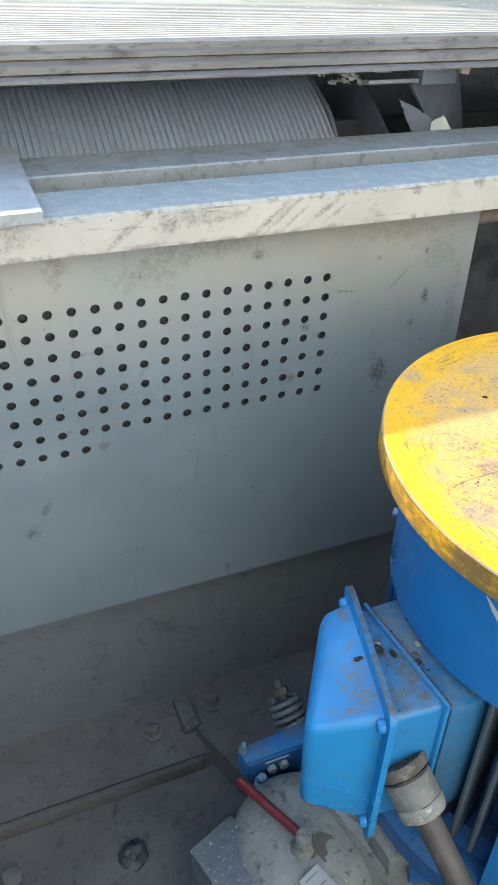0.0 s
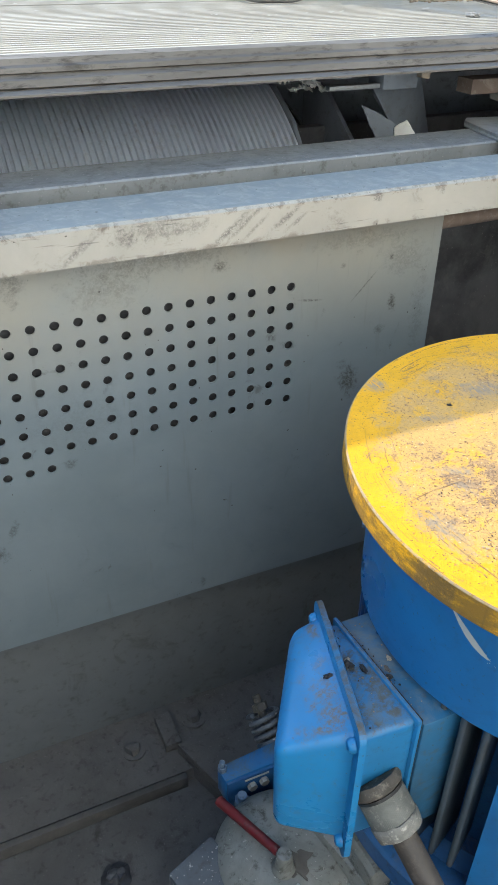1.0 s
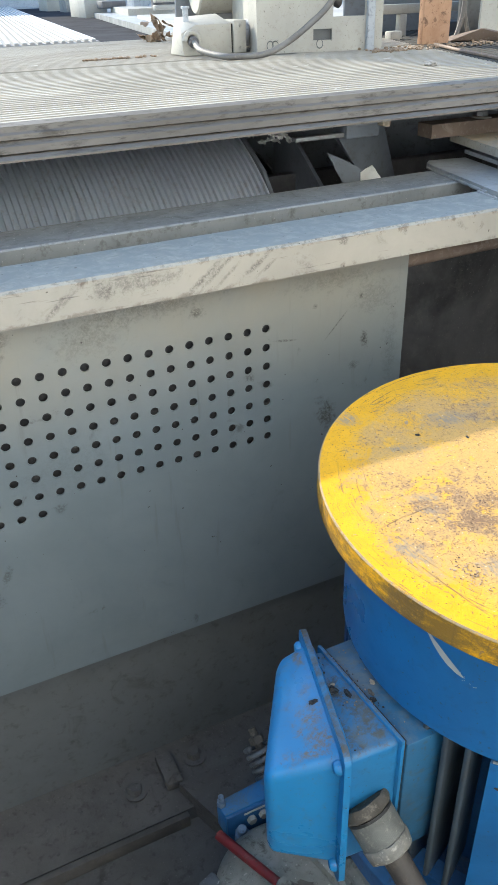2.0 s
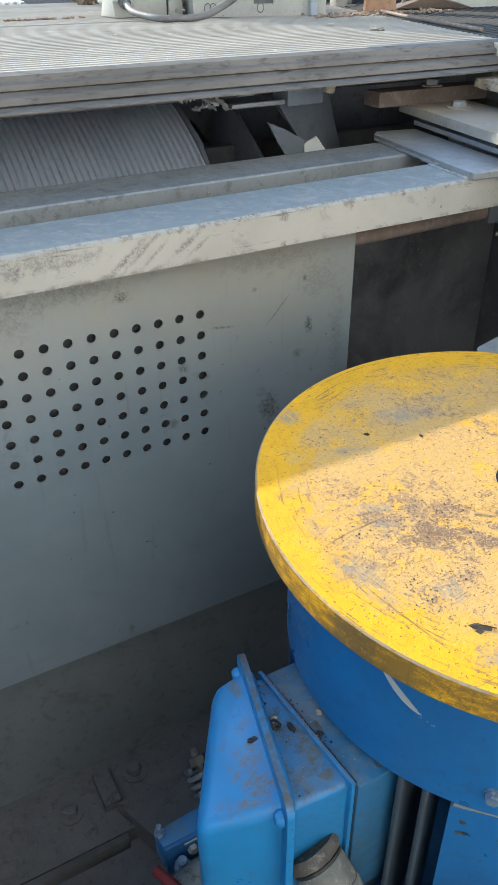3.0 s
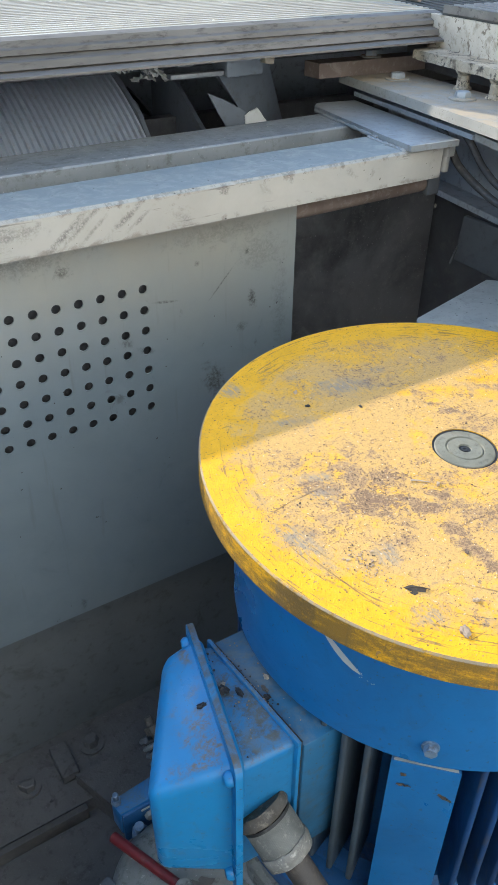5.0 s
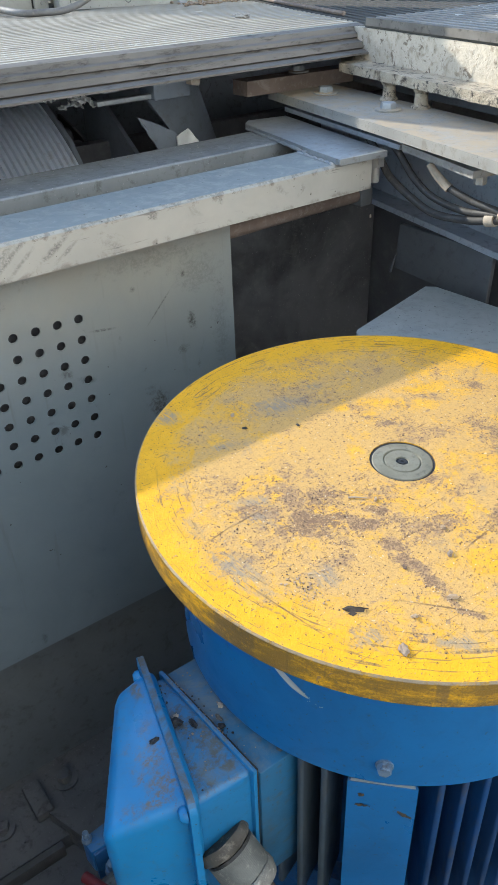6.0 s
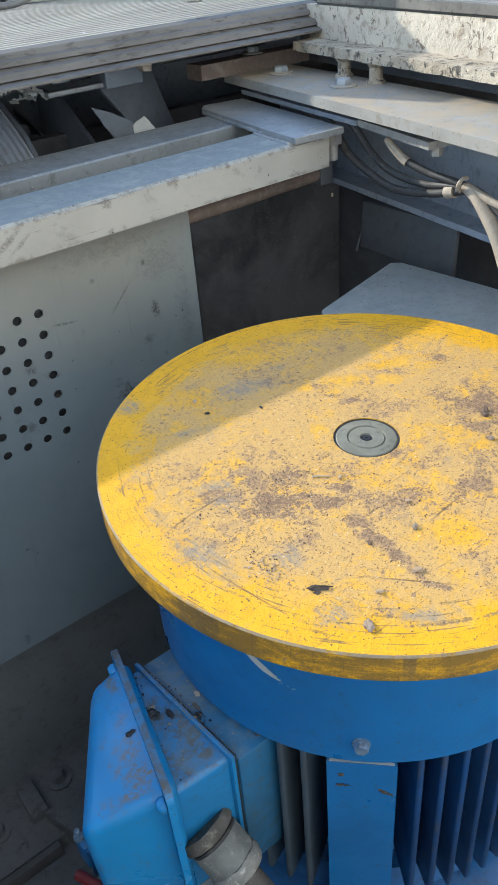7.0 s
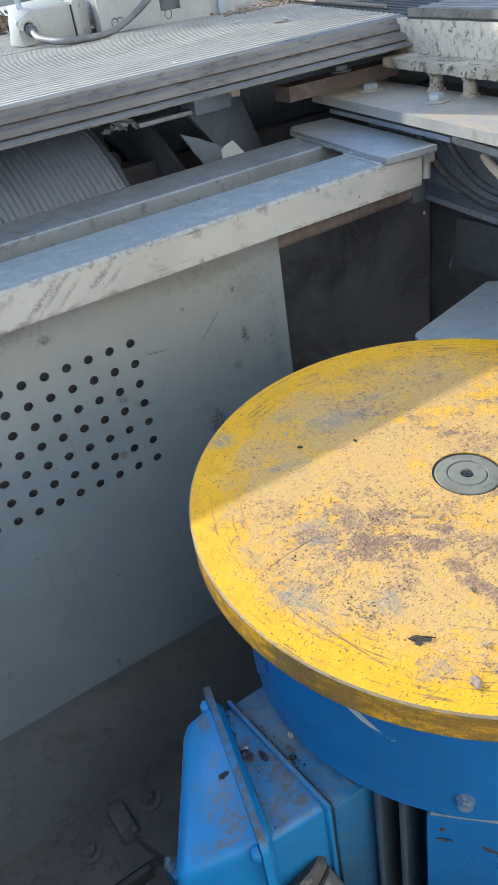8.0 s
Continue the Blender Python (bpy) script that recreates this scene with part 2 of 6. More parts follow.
    edge = mul(n, l, ramp(n, l, r, 0.2151, 0.2160), ramp(n, l, sep.outputs[2], 0.7016, 0.7030))
    col = mix(n, l, mul(n, l, edge, ramp(n, l, mul(n, l, fine, mid, "ADD"), 0.76, 1.06, 0.0, 0.8)), col, (0.33, 0.265, 0.18))
    l.new(col, p.inputs["Base Color"])
    l.new(ramp(n, l, tan, 0.0, 0.8, 0.58, 0.85), p.inputs["Roughness"])
    p.inputs["Specular IOR Level"].default_value = 0.3
    bump(n, l, p, mul(n, l, mul(n, l, grit, fine, "ADD"), mul(n, l, stip, 1.2), "ADD"), 0.7, 0.0009)
    return m


def stain(n, l, x, z, rx, rz, turn=0.0, rag=0.9, scale=90.0):
    """A mask for one mark on an upright sheet: centre, half sizes in metres, turn in degrees, raggedness."""
    tc = n.new("ShaderNodeTexCoord")
    mp = n.new("ShaderNodeMapping")
    mp.vector_type = "TEXTURE"
    mp.inputs["Location"].default_value = (x, 0, z)
    mp.inputs["Rotation"].default_value = (0, radians(turn), 0)
    mp.inputs["Scale"].default_value = (rx, 1000.0, rz)
    l.new(tc.outputs["Object"], mp.inputs[0])
    ln = n.new("ShaderNodeVectorMath")
    ln.operation = "LENGTH"
    l.new(mp.outputs[0], ln.inputs[0])
    wob = mul(n, l, mul(n, l, noise_tex(n, l, tc.outputs["Object"], scale, 7, 0.72, 0.6), -0.5, "ADD"), rag * 4.0)
    soft = ramp(n, l, mul(n, l, ln.outputs["Value"], wob, "ADD"), 1.5, 0.1)
    return mul(n, l, soft, ramp(n, l, noise_tex(n, l, tc.outputs["Object"], 420.0, 4, 0.7), 0.3, 0.62))


def add_stains(n, l, col, marks, tone):
    for x, z, rx, rz, turn, rag, amount in marks:
        col = mix(n, l, mul(n, l, stain(n, l, x, z, rx, rz, turn, rag), amount), col, tone)
    return col


def panel_steel():
    """Grey painted sheet steel, grimy, with handling scuffs near its top."""
    m, n, l, p = shader("grey_sheet_steel")
    v = coords(n, l)
    sep = n.new("ShaderNodeSeparateXYZ")
    l.new(v, sep.inputs[0])
    broad = noise_tex(n, l, v, 4.5, 6, 0.6, 0.4)
    mid = noise_tex(n, l, v, 22.0, 7, 0.7, 0.7)
    fine = noise_tex(n, l, v, 240.0, 3, 0.5)
    col = mix(n, l, ramp(n, l, broad, 0.3, 0.72), (0.250, 0.292, 0.312), (0.208, 0.246, 0.266))
    # Warm light bounced off the flywheel, painted as a tint rising to the top.
    bounce_tint = ramp(n, l, sep.outputs[2], 0.60, 0.76)
    col = mix(n, l, mul(n, l, bounce_tint, ramp(n, l, broad, 0.25, 0.6, 0.35, 0.9)), col, (0.355, 0.335, 0.280))
    sm = mul(n, l, ramp(n, l, mid, 0.62, 0.74), ramp(n, l, broad, 0.42, 0.6))
    col = mix(n, l, mul(n, l, sm, 0.75), col, (0.10, 0.095, 0.085))
    drips = noise_tex(n, l, coords(n, l, (60, 60, 5)), 1.0, 4, 0.6)
    col = mix(n, l, mul(n, l, ramp(n, l, drips, 0.62, 0.75), 0.3), col, (0.17, 0.165, 0.15))
    sp = noise_tex(n, l, v, 130.0, 2, 0.5)
    col = mix(n, l, mul(n, l, ramp(n, l, sp, 0.765, 0.785), 0.8), col, (0.06, 0.05, 0.045))
    col = add_stains(n, l, col, (
        (-0.41, 0.768, 0.010, 0.018, 10, 1.0, 0.5), (-0.316, 0.752, 0.040, 0.020, 0, 1.0, 0.35), (-0.187, 0.757, 0.008, 0.006, 0, 0.9, 0.8),
        (0.0435, 0.677, 0.005, 0.012, -12, 0.9, 0.95), (-0.0727, 0.699, 0.015, 0.0016, 8, 0.5, 0.9), (0.000, 0.705, 0.0011, 0.021, 44, 0.3, 0.8),
        (-0.031, 0.736, 0.003, 0.003, 0, 0.6, 0.9), (0.036, 0.737, 0.0025, 0.0035, 0, 0.6, 0.9), (0.029, 0.644, 0.006, 0.006, 0, 1.0, 0.7),
        (-0.011, 0.579, 0.012, 0.022, -20, 1.0, 0.9), (-0.475, 0.440, 0.010, 0.008, 30, 1.1, 0.8), (-0.455, 0.470, 0.004, 0.012, 25, 1.1, 0.6),
        (-0.378, 0.546, 0.007, 0.006, 0, 1.0, 0.7), (-0.124, 0.664, 0.006, 0.010, 0, 1.1, 0.6), (-0.10, 0.645, 0.012, 0.004, 20, 1.1, 0.5),
        (-0.219, 0.300, 0.004, 0.008, 0, 0.8, 0.6), (-0.36, 0.60, 0.05, 0.03, 0, 1.1, 0.15), (0.055, 0.735, 0.030, 0.020, 10, 1.1, 0.3), (0.085, 0.66, 0.010, 0.050, 0, 1.1, 0.3), (0.0, 0.765, 0.060, 0.010, 0, 1.1, 0.3), (-0.25, 0.775, 0.080, 0.012, 0, 1.1, 0.4), (-0.52, 0.755, 0.03, 0.02, 0, 1.0, 0.4)), (0.075, 0.07, 0.062))
    l.new(col, p.inputs["Base Color"])
    l.new(ramp(n, l, mid, 0.3, 0.75, 0.36, 0.6), p.inputs["Roughness"])
    p.inputs["Metallic"].default_value = 0.3
    bump(n, l, p, fine, 0.08, 0.0005)
    return m


def beam_paint():
    """Pale grey paint on a steel section, with slanting scrapes and black marks."""
    m, n, l, p = shader("pale_grey_beam_paint")
    v = coords(n, l)
    broad = noise_tex(n, l, v, 7.0, 6, 0.62, 0.4)
    mid = noise_tex(n, l, v, 40.0, 7, 0.7, 0.6)
    fine = noise_tex(n, l, v, 300.0, 3, 0.5)
    col = mix(n, l, ramp(n, l, broad, 0.35, 0.7), (0.45, 0.425, 0.37), (0.37, 0.35, 0.305))
    tc = n.new("ShaderNodeTexCoord")
    mp = n.new("ShaderNodeMapping")
    mp.inputs["Rotation"].default_value = (0, radians(52), 0)
    mp.inputs["Scale"].default_value = (14, 40, 190)
    l.new(tc.outputs["Object"], mp.inputs[0])
    slant = noise_tex(n, l, mp.outputs[0], 1.0, 5, 0.65, 0.4)
    marks = mul(n, l, ramp(n, l, slant, 0.60, 0.70), ramp(n, l, noise_tex(n, l, v, 10.0, 3, 0.5), 0.50, 0.62))
    col = mix(n, l, mul(n, l, marks, 0.75), col, (0.13, 0.12, 0.11))
    grime = mul(n, l, ramp(n, l, mid, 0.58, 0.72), ramp(n, l, broad, 0.4, 0.62))
    col = mix(n, l, mul(n, l, grime, 0.55), col, (0.16, 0.145, 0.12))
    col = add_stains(n, l, col, (
        (-0.264, 0.816, 0.040, 0.010, 0, 1.1, 0.6), (-0.300, 0.810, 0.012, 0.007, 20, 1.1, 0.7), (-0.190, 0.806, 0.0035, 0.026, 52, 0.8, 0.75),
        (-0.172, 0.812, 0.003, 0.024, 50, 0.7, 0.7), (-0.160, 0.806, 0.002, 0.020, 50, 0.7, 0.5), (-0.125, 0.812, 0.003, 0.022, 55, 0.8, 0.7),
        (-0.110, 0.808, 0.002, 0.018, 55, 0.8, 0.6), (-0.348, 0.806, 0.003, 0.020, 50, 0.8, 0.65), (-0.335, 0.812, 0.002, 0.018, 50, 0.8, 0.5),
        (-0.011, 0.823, 0.007, 0.005, 0, 0.9, 0.85), (0.075, 0.822, 0.004, 0.006, 0, 0.9, 0.7), (-0.452, 0.812, 0.015, 0.010, 0, 1.1, 0.55),
        (0.16, 0.815, 0.010, 0.004, 30, 1.0, 0.45), (-0.06, 0.800, 0.014, 0.004, 30, 1.0, 0.35)), (0.11, 0.10, 0.088))
    sz = n.new("ShaderNodeSeparateXYZ")
    l.new(v, sz.inputs[0])
    near_edge = ramp(n, l, mul(n, l, sz.outputs[2], mul(n, l, mul(n, l, mid, -0.5, "ADD"), 0.030), "ADD"), 0.8225, 0.8285)
    chip = mul(n, l, near_edge, ramp(n, l, noise_tex(n, l, v, 85.0, 6, 0.72, 0.5), 0.46, 0.58))
    col = mix(n, l, mul(n, l, chip, 0.75), col, (0.13, 0.10, 0.075))
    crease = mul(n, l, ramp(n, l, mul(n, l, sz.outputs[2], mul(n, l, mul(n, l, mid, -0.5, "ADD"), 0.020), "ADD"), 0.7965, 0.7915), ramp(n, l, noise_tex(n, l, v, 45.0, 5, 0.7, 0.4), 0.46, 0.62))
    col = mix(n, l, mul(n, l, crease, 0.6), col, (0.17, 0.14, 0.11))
    # Upper faces toned down to grey, the weaker light there put into the paint.
    dim_top = mul(n, l, up_face(n, l), ramp(n, l, mid, 0.25, 0.6, 0.55, 1.0))
    col = mix(n, l, dim_top, col, (0.215, 0.235, 0.225))
    tiny = noise_tex(n, l, v, 150.0, 2, 0.5)
    col = mix(n, l, mul(n, l, ramp(n, l, tiny, 0.71, 0.74), 0.8), col, (0.07, 0.06, 0.05))
    l.new(col, p.inputs["Base Color"])
    l.new(ramp(n, l, mid, 0.3, 0.75, 0.42, 0.65), p.inputs["Roughness"])
    bump(n, l, p, mul(n, l, fine, mid, "ADD"), 0.15, 0.0007)
    return m


YELLOW = flywheel_paint()
PANEL = panel_steel()
BEAM = beam_paint()
BLUE = surface("blue_machine_paint", (0.021, 0.140, 0.355), (0.017, 0.115, 0.292), (0.03, 0.070, 0.11), 0.36, 0.0, 130, 9, 0.25, 0.72, (0.085, 0.120, 0.128), 0.12, 0.0006, 0.4, (0.06, 0.055, 0.045))
# Machine blue retinted to match the light on the box, under dust and grime.
BOX_BLUE = surface("dusty_blue_box_paint_relit", (0.025, 0.190, 0.43), (0.024, 0.150, 0.32), (0.04, 0.085, 0.11), 0.36, 0.0, 130, 14, 0.35, 0.62, (0.140, 0.165, 0.160), 0.12, 0.0006, 0.4, (0.06, 0.055, 0.045),
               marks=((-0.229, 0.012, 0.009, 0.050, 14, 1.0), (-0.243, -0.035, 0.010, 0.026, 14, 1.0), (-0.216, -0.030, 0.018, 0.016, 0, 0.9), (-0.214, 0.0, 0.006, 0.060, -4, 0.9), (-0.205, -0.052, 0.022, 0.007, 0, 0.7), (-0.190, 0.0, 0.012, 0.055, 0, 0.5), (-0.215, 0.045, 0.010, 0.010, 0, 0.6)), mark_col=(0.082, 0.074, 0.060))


def on_cover(u, n):
    """Plan position on the terminal box cover, along and out from its flange."""
    return -0.241 - 0.260 * u - 0.965 * n, 0.0005 - 0.965 * u + 0.260 * n


BLUE_COVER = surface("blue_cover_paint", (0.026, 0.212, 0.465), (0.022, 0.182, 0.40), (0.10, 0.085, 0.055), 0.36, 0.0, 140, 12, 0.25, 0.22, (0.15, 0.145, 0.11), 0.12, 0.0006, 0.4, (0.10, 0.065, 0.035),
                     marks=((*on_cover(-0.050, 0.014), 0.006, 0.009, 0, 0.85), (*on_cover(-0.012, 0.014), 0.007, 0.007, 20, 0.5), (*on_cover(0.018, 0.018), 0.013, 0.016, -20, 0.9), (*on_cover(0.042, 0.016), 0.012, 0.012, 10, 0.9),
                            (*on_cover(0.044, 0.046), 0.007, 0.005, 0, 0.7), (*on_cover(0.0, 0.034), 0.004, 0.005, 0, 0.5), (*on_cover(0.050, 0.028), 0.016, 0.005, -15, 0.8)), mark_col=(0.145, 0.105, 0.050))
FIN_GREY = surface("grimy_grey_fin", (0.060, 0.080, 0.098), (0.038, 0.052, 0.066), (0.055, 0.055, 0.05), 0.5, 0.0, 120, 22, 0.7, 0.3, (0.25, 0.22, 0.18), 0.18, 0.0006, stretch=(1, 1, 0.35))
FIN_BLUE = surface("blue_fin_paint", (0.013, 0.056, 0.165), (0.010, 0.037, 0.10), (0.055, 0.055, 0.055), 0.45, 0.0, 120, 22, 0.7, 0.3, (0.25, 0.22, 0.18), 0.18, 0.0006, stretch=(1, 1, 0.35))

FLANGE = surface("blue_flange_paint_dusty_edge", (0.026, 0.212, 0.465), (0.022, 0.182, 0.40), (0.10, 0.085, 0.055), 0.36, 0.0, 140, 12, 0.25, 1.0, (0.088, 0.082, 0.068), 0.12, 0.0006, 0.7, (0.06, 0.05, 0.035))


def ribbed_metal(name, top, base=(0.40, 0.38, 0.335), worn=(0.31, 0.295, 0.26), groove_tone=(0.10, 0.097, 0.09)):
    """Bare ribbed aluminium, worn bright on the ribs, darker in the grooves below its top level."""
    m, n, l, p = shader(name)
    v = coords(n, l, (0.5, 1, 1))
    sep = n.new("ShaderNodeSeparateXYZ")
    l.new(v, sep.inputs[0])
    broad = noise_tex(n, l, v, 5.0, 7, 0.68, 0.5)
    fine = noise_tex(n, l, v, 130.0, 4, 0.6)
    col = mix(n, l, ramp(n, l, broad, 0.35, 0.68), base, worn)
    spots = noise_tex(n, l, v, 26.0, 6, 0.7, 0.6)
    col = mix(n, l, mul(n, l, ramp(n, l, spots, 0.58, 0.72), 0.65), col, (0.19, 0.18, 0.16))
    scuff = noise_tex(n, l, coords(n, l, (0.35, 1, 1)), 55.0, 4, 0.6, 0.4)
    col = mix(n, l, mul(n, l, ramp(n, l, scuff, 0.66, 0.70), 0.8), col, (0.62, 0.61, 0.58))
    deep = ramp(n, l, sep.outputs[2], top - 0.0012, top - 0.0045)
    col = mix(n, l, deep, col, groove_tone)
    l.new(col, p.inputs["Base Color"])
    l.new(ramp(n, l, broad, 0.3, 0.7, 0.55, 0.8), p.inputs["Roughness"])
    p.inputs["Specular IOR Level"].default_value = 0.04
    bump(n, l, p, fine, 0.15, 0.0005)
    return m


ALU = ribbed_metal("ribbed_aluminium", 0.949)
ALU_END = ribbed_metal("ribbed_aluminium_end_plates", 0.958, (0.30, 0.29, 0.27), (0.22, 0.21, 0.195))
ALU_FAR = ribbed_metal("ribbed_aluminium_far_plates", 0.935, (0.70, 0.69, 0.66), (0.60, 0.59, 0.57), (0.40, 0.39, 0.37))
LIP = surface("dirty_aluminium_edge", (0.18, 0.166, 0.147), (0.13, 0.12, 0.107), (0.06, 0.054, 0.046), 0.65, 0.1, 120, 14, 0.8, 0.0, (0.24, 0.22, 0.19), 0.3, stretch=(0.3, 1, 1))
LIP.node_tree.nodes["Principled BSDF"].inputs["Specular IOR Level"].default_value = 0.15
# Step metal raised to pale blue-grey: the haze before it is in the base.
RIB_HAZED = surface("hazed_blue_grey_ribbed_casting", (0.55, 0.60, 0.66), (0.49, 0.535, 0.60), (0.30, 0.24, 0.18), 0.5, 0.2, 100, 7, 0.3, 0.2, (0.2, 0.19, 0.18), 0.2)
STEEL = surface("weathered_grey_steel", (0.36, 0.37, 0.37), (0.27, 0.285, 0.285), (0.19, 0.165, 0.13), 0.5, 0.35, 110, 9, 0.5, 0.35, (0.36, 0.33, 0.28), 0.25)
DECK = surface("grey_zinc_plate", (0.45, 0.465, 0.435), (0.385, 0.40, 0.375), (0.22, 0.21, 0.19), 0.5, 0.3, 120, 10, 0.4, 0.35, (0.33, 0.31, 0.29), 0.2, speck=0.7)
ZINC = surface("zinc_plated_steel", (0.40, 0.39, 0.36), (0.32, 0.31, 0.285), (0.18, 0.155, 0.12), 0.5, 0.35, 160, 30, 0.5, 0.2)
# Greasy steel, its tone lifted for the haze over the dark gap.
DARK = surface("dark_greasy_steel", (0.14, 0.14, 0.147), (0.10, 0.10, 0.106), (0.19, 0.18, 0.165), 0.55, 0.2, 60, 8, 0.5, 0.3, (0.13, 0.125, 0.12), 0.4, 0.002)
GREY_DARK = surface("dark_grey_paint", (0.12, 0.125, 0.13), (0.09, 0.095, 0.10), (0.06, 0.058, 0.055), 0.5, 0.1, 80, 8, 0.5, 0.3, (0.2, 0.19, 0.18), 0.2)
BLUEGREY = surface("blue_grey_channel_paint", (0.40, 0.43, 0.47), (0.34, 0.37, 0.41), (0.10, 0.10, 0.10), 0.5, 0.1, 90, 9, 0.5, 0.3, (0.28, 0.27, 0.25), 0.2)
RUST = surface("rusty_brown_steel", (0.22, 0.165, 0.13), (0.16, 0.12, 0.095), (0.30, 0.26, 0.22), 0.8, 0.1, 100, 12, 0.6, 0.2, relief=0.6, relief_d=0.0015)
CRUST = surface("cement_crusted_steel", (0.50, 0.43, 0.32), (0.36, 0.30, 0.215), (0.06, 0.045, 0.03), 0.9, 0.0, 60, 20, 0.98, 0.0, relief=1.0, relief_d=0.004, speck=0.8, pits=0.85)
WEB = surface("peeling_web_paint", (0.53, 0.465, 0.365), (0.42, 0.365, 0.285), (0.24, 0.18, 0.115), 0.9, 0.0, 60, 14, 0.8, 0.0, relief=0.9, relief_d=0.003, speck=0.7, speck_col=(0.12, 0.085, 0.055), pits=0.8)
RAIL = surface("dusty_rail_paint", (0.30, 0.285, 0.25), (0.25, 0.24, 0.215), (0.20, 0.175, 0.14), 0.75, 0.0, 110, 12, 0.6, 0.75, (0.36, 0.29, 0.20), 0.3, speck=0.5)
RAIL.node_tree.nodes["Principled BSDF"].inputs["Specular IOR Level"].default_value = 0.2
CAST = surface("grey_cast_iron", (0.27, 0.275, 0.255), (0.18, 0.187, 0.17), (0.06, 0.053, 0.043), 0.5, 0.2, 90, 14, 0.85, 0.35, (0.22, 0.20, 0.17), 0.4, 0.0012, 0.5, (0.5, 0.48, 0.44))
GREASE = surface("old_dark_grease", (0.11, 0.10, 0.085), (0.075, 0.068, 0.058), (0.12, 0.105, 0.085), 0.5, 0.0, 120, 30, 0.6, 0.3, (0.16, 0.14, 0.11), 0.6, 0.001)
FLOOR_MAT = surface("oily_dusty_floor", (0.145, 0.137, 0.128), (0.105, 0.10, 0.094), (0.05, 0.046, 0.04), 0.85, 0.0, 70, 6, 0.6, 0.2, (0.16, 0.145, 0.13), 0.6, 0.003, 0.35, (0.26, 0.24, 0.22))
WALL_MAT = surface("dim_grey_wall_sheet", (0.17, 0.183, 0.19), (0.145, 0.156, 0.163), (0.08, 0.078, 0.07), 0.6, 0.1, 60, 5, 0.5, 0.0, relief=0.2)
CONCRETE = surface("pale_concrete", (0.42, 0.40, 0.37), (0.34, 0.325, 0.30), (0.22, 0.20, 0.18), 0.9, 0.0, 60, 3, 0.6, 0.2, relief=0.5, relief_d=0.003)
RED = surface("red_lever_paint", (0.15, 0.012, 0.016), (0.11, 0.012, 0.014), (0.07, 0.045, 0.04), 0.42, 0.0, 120, 40, 0.8, 0.2, relief=0.2)
RUBBER = surface("dusty_black_cable", (0.055, 0.052, 0.048), (0.04, 0.038, 0.036), (0.13, 0.115, 0.10), 0.62, 0.0, 120, 20, 0.5, 0.35, (0.17, 0.15, 0.125), 0.3)
SUPPLY = surface("brown_dusted_cable", (0.062, 0.053, 0.045), (0.042, 0.037, 0.032), (0.13, 0.11, 0.09), 0.6, 0.0, 90, 20, 0.6, 0.3, (0.15, 0.13, 0.105), 0.4)
GLAND = surface("grey_cable_gland", (0.165, 0.168, 0.15), (0.115, 0.118, 0.105), (0.33, 0.31, 0.27), 0.6, 0.2, 150, 40, 0.6, 0.0, relief=0.4)
LOCK = surface("brown_grimed_metal", (0.115, 0.105, 0.09), (0.065, 0.058, 0.048), (0.24, 0.215, 0.175), 0.65, 0.2, 130, 30, 0.75, 0.3, (0.24, 0.20, 0.16), 0.4)
PALE = surface("pale_sleeve", (0.44, 0.37, 0.28), (0.35, 0.295, 0.225), (0.25, 0.21, 0.16), 0.7, 0.0, 90, 30, 0.5, 0.3)
WHITE = surface("off_white_enamel", (0.40, 0.39, 0.35), (0.345, 0.335, 0.30), (0.15, 0.125, 0.095), 0.6, 0.0, 120, 7, 0.22, 0.3, (0.36, 0.33, 0.27), 0.15, 0.0006, 0.5)
OILY = surface("oily_smudged_plate", (0.17, 0.165, 0.165), (0.045, 0.045, 0.047), (0.27, 0.255, 0.235), 0.5, 0.2, 25, 5, 0.35, 0.0, relief=0.4, relief_d=0.002, speck=0.4, speck_col=(0.4, 0.38, 0.34))
ORANGE = surface("orange_rust_primer", (0.44, 0.27, 0.17), (0.35, 0.20, 0.12), (0.16, 0.09, 0.055), 0.75, 0.0, 70, 16, 0.8, 0.0, speck_col=(0.10, 0.055, 0.035), pits=0.6)
RUBBLE = surface("brown_dry_debris", (0.30, 0.22, 0.15), (0.20, 0.14, 0.09), (0.42, 0.36, 0.28), 0.95, 0.0, 80, 30, 0.6, 0.0, relief=0.8)
GRAIN = surface("tan_grit", (0.46, 0.34, 0.21), (0.33, 0.23, 0.14), (0.20, 0.13, 0.08), 0.95, 0.0, 300, 60, 0.6)
CRUMB = surface("dark_brown_crumbs", (0.13, 0.085, 0.055), (0.085, 0.055, 0.038), (0.24, 0.17, 0.11), 0.95, 0.0, 300, 60, 0.6)
TRENCH = surface("trench_shade_black", (0.035, 0.037, 0.045), (0.025, 0.027, 0.032), (0.07, 0.065, 0.06), 0.95, 0.0, 60, 6, 0.5)
TRENCH.node_tree.nodes["Principled BSDF"].inputs["Specular IOR Level"].default_value = 0.05
# Base raised so that parts in the recess under the platform look hazed.
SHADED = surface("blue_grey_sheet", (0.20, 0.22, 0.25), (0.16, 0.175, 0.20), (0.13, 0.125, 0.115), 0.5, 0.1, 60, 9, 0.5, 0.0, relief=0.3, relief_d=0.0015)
GREY_CABLE = surface("dusty_grey_cable", (0.16, 0.155, 0.145), (0.12, 0.115, 0.11), (0.24, 0.215, 0.18), 0.55, 0.0, 120, 20, 0.5, 0.3, (0.26, 0.24, 0.20), 0.3)
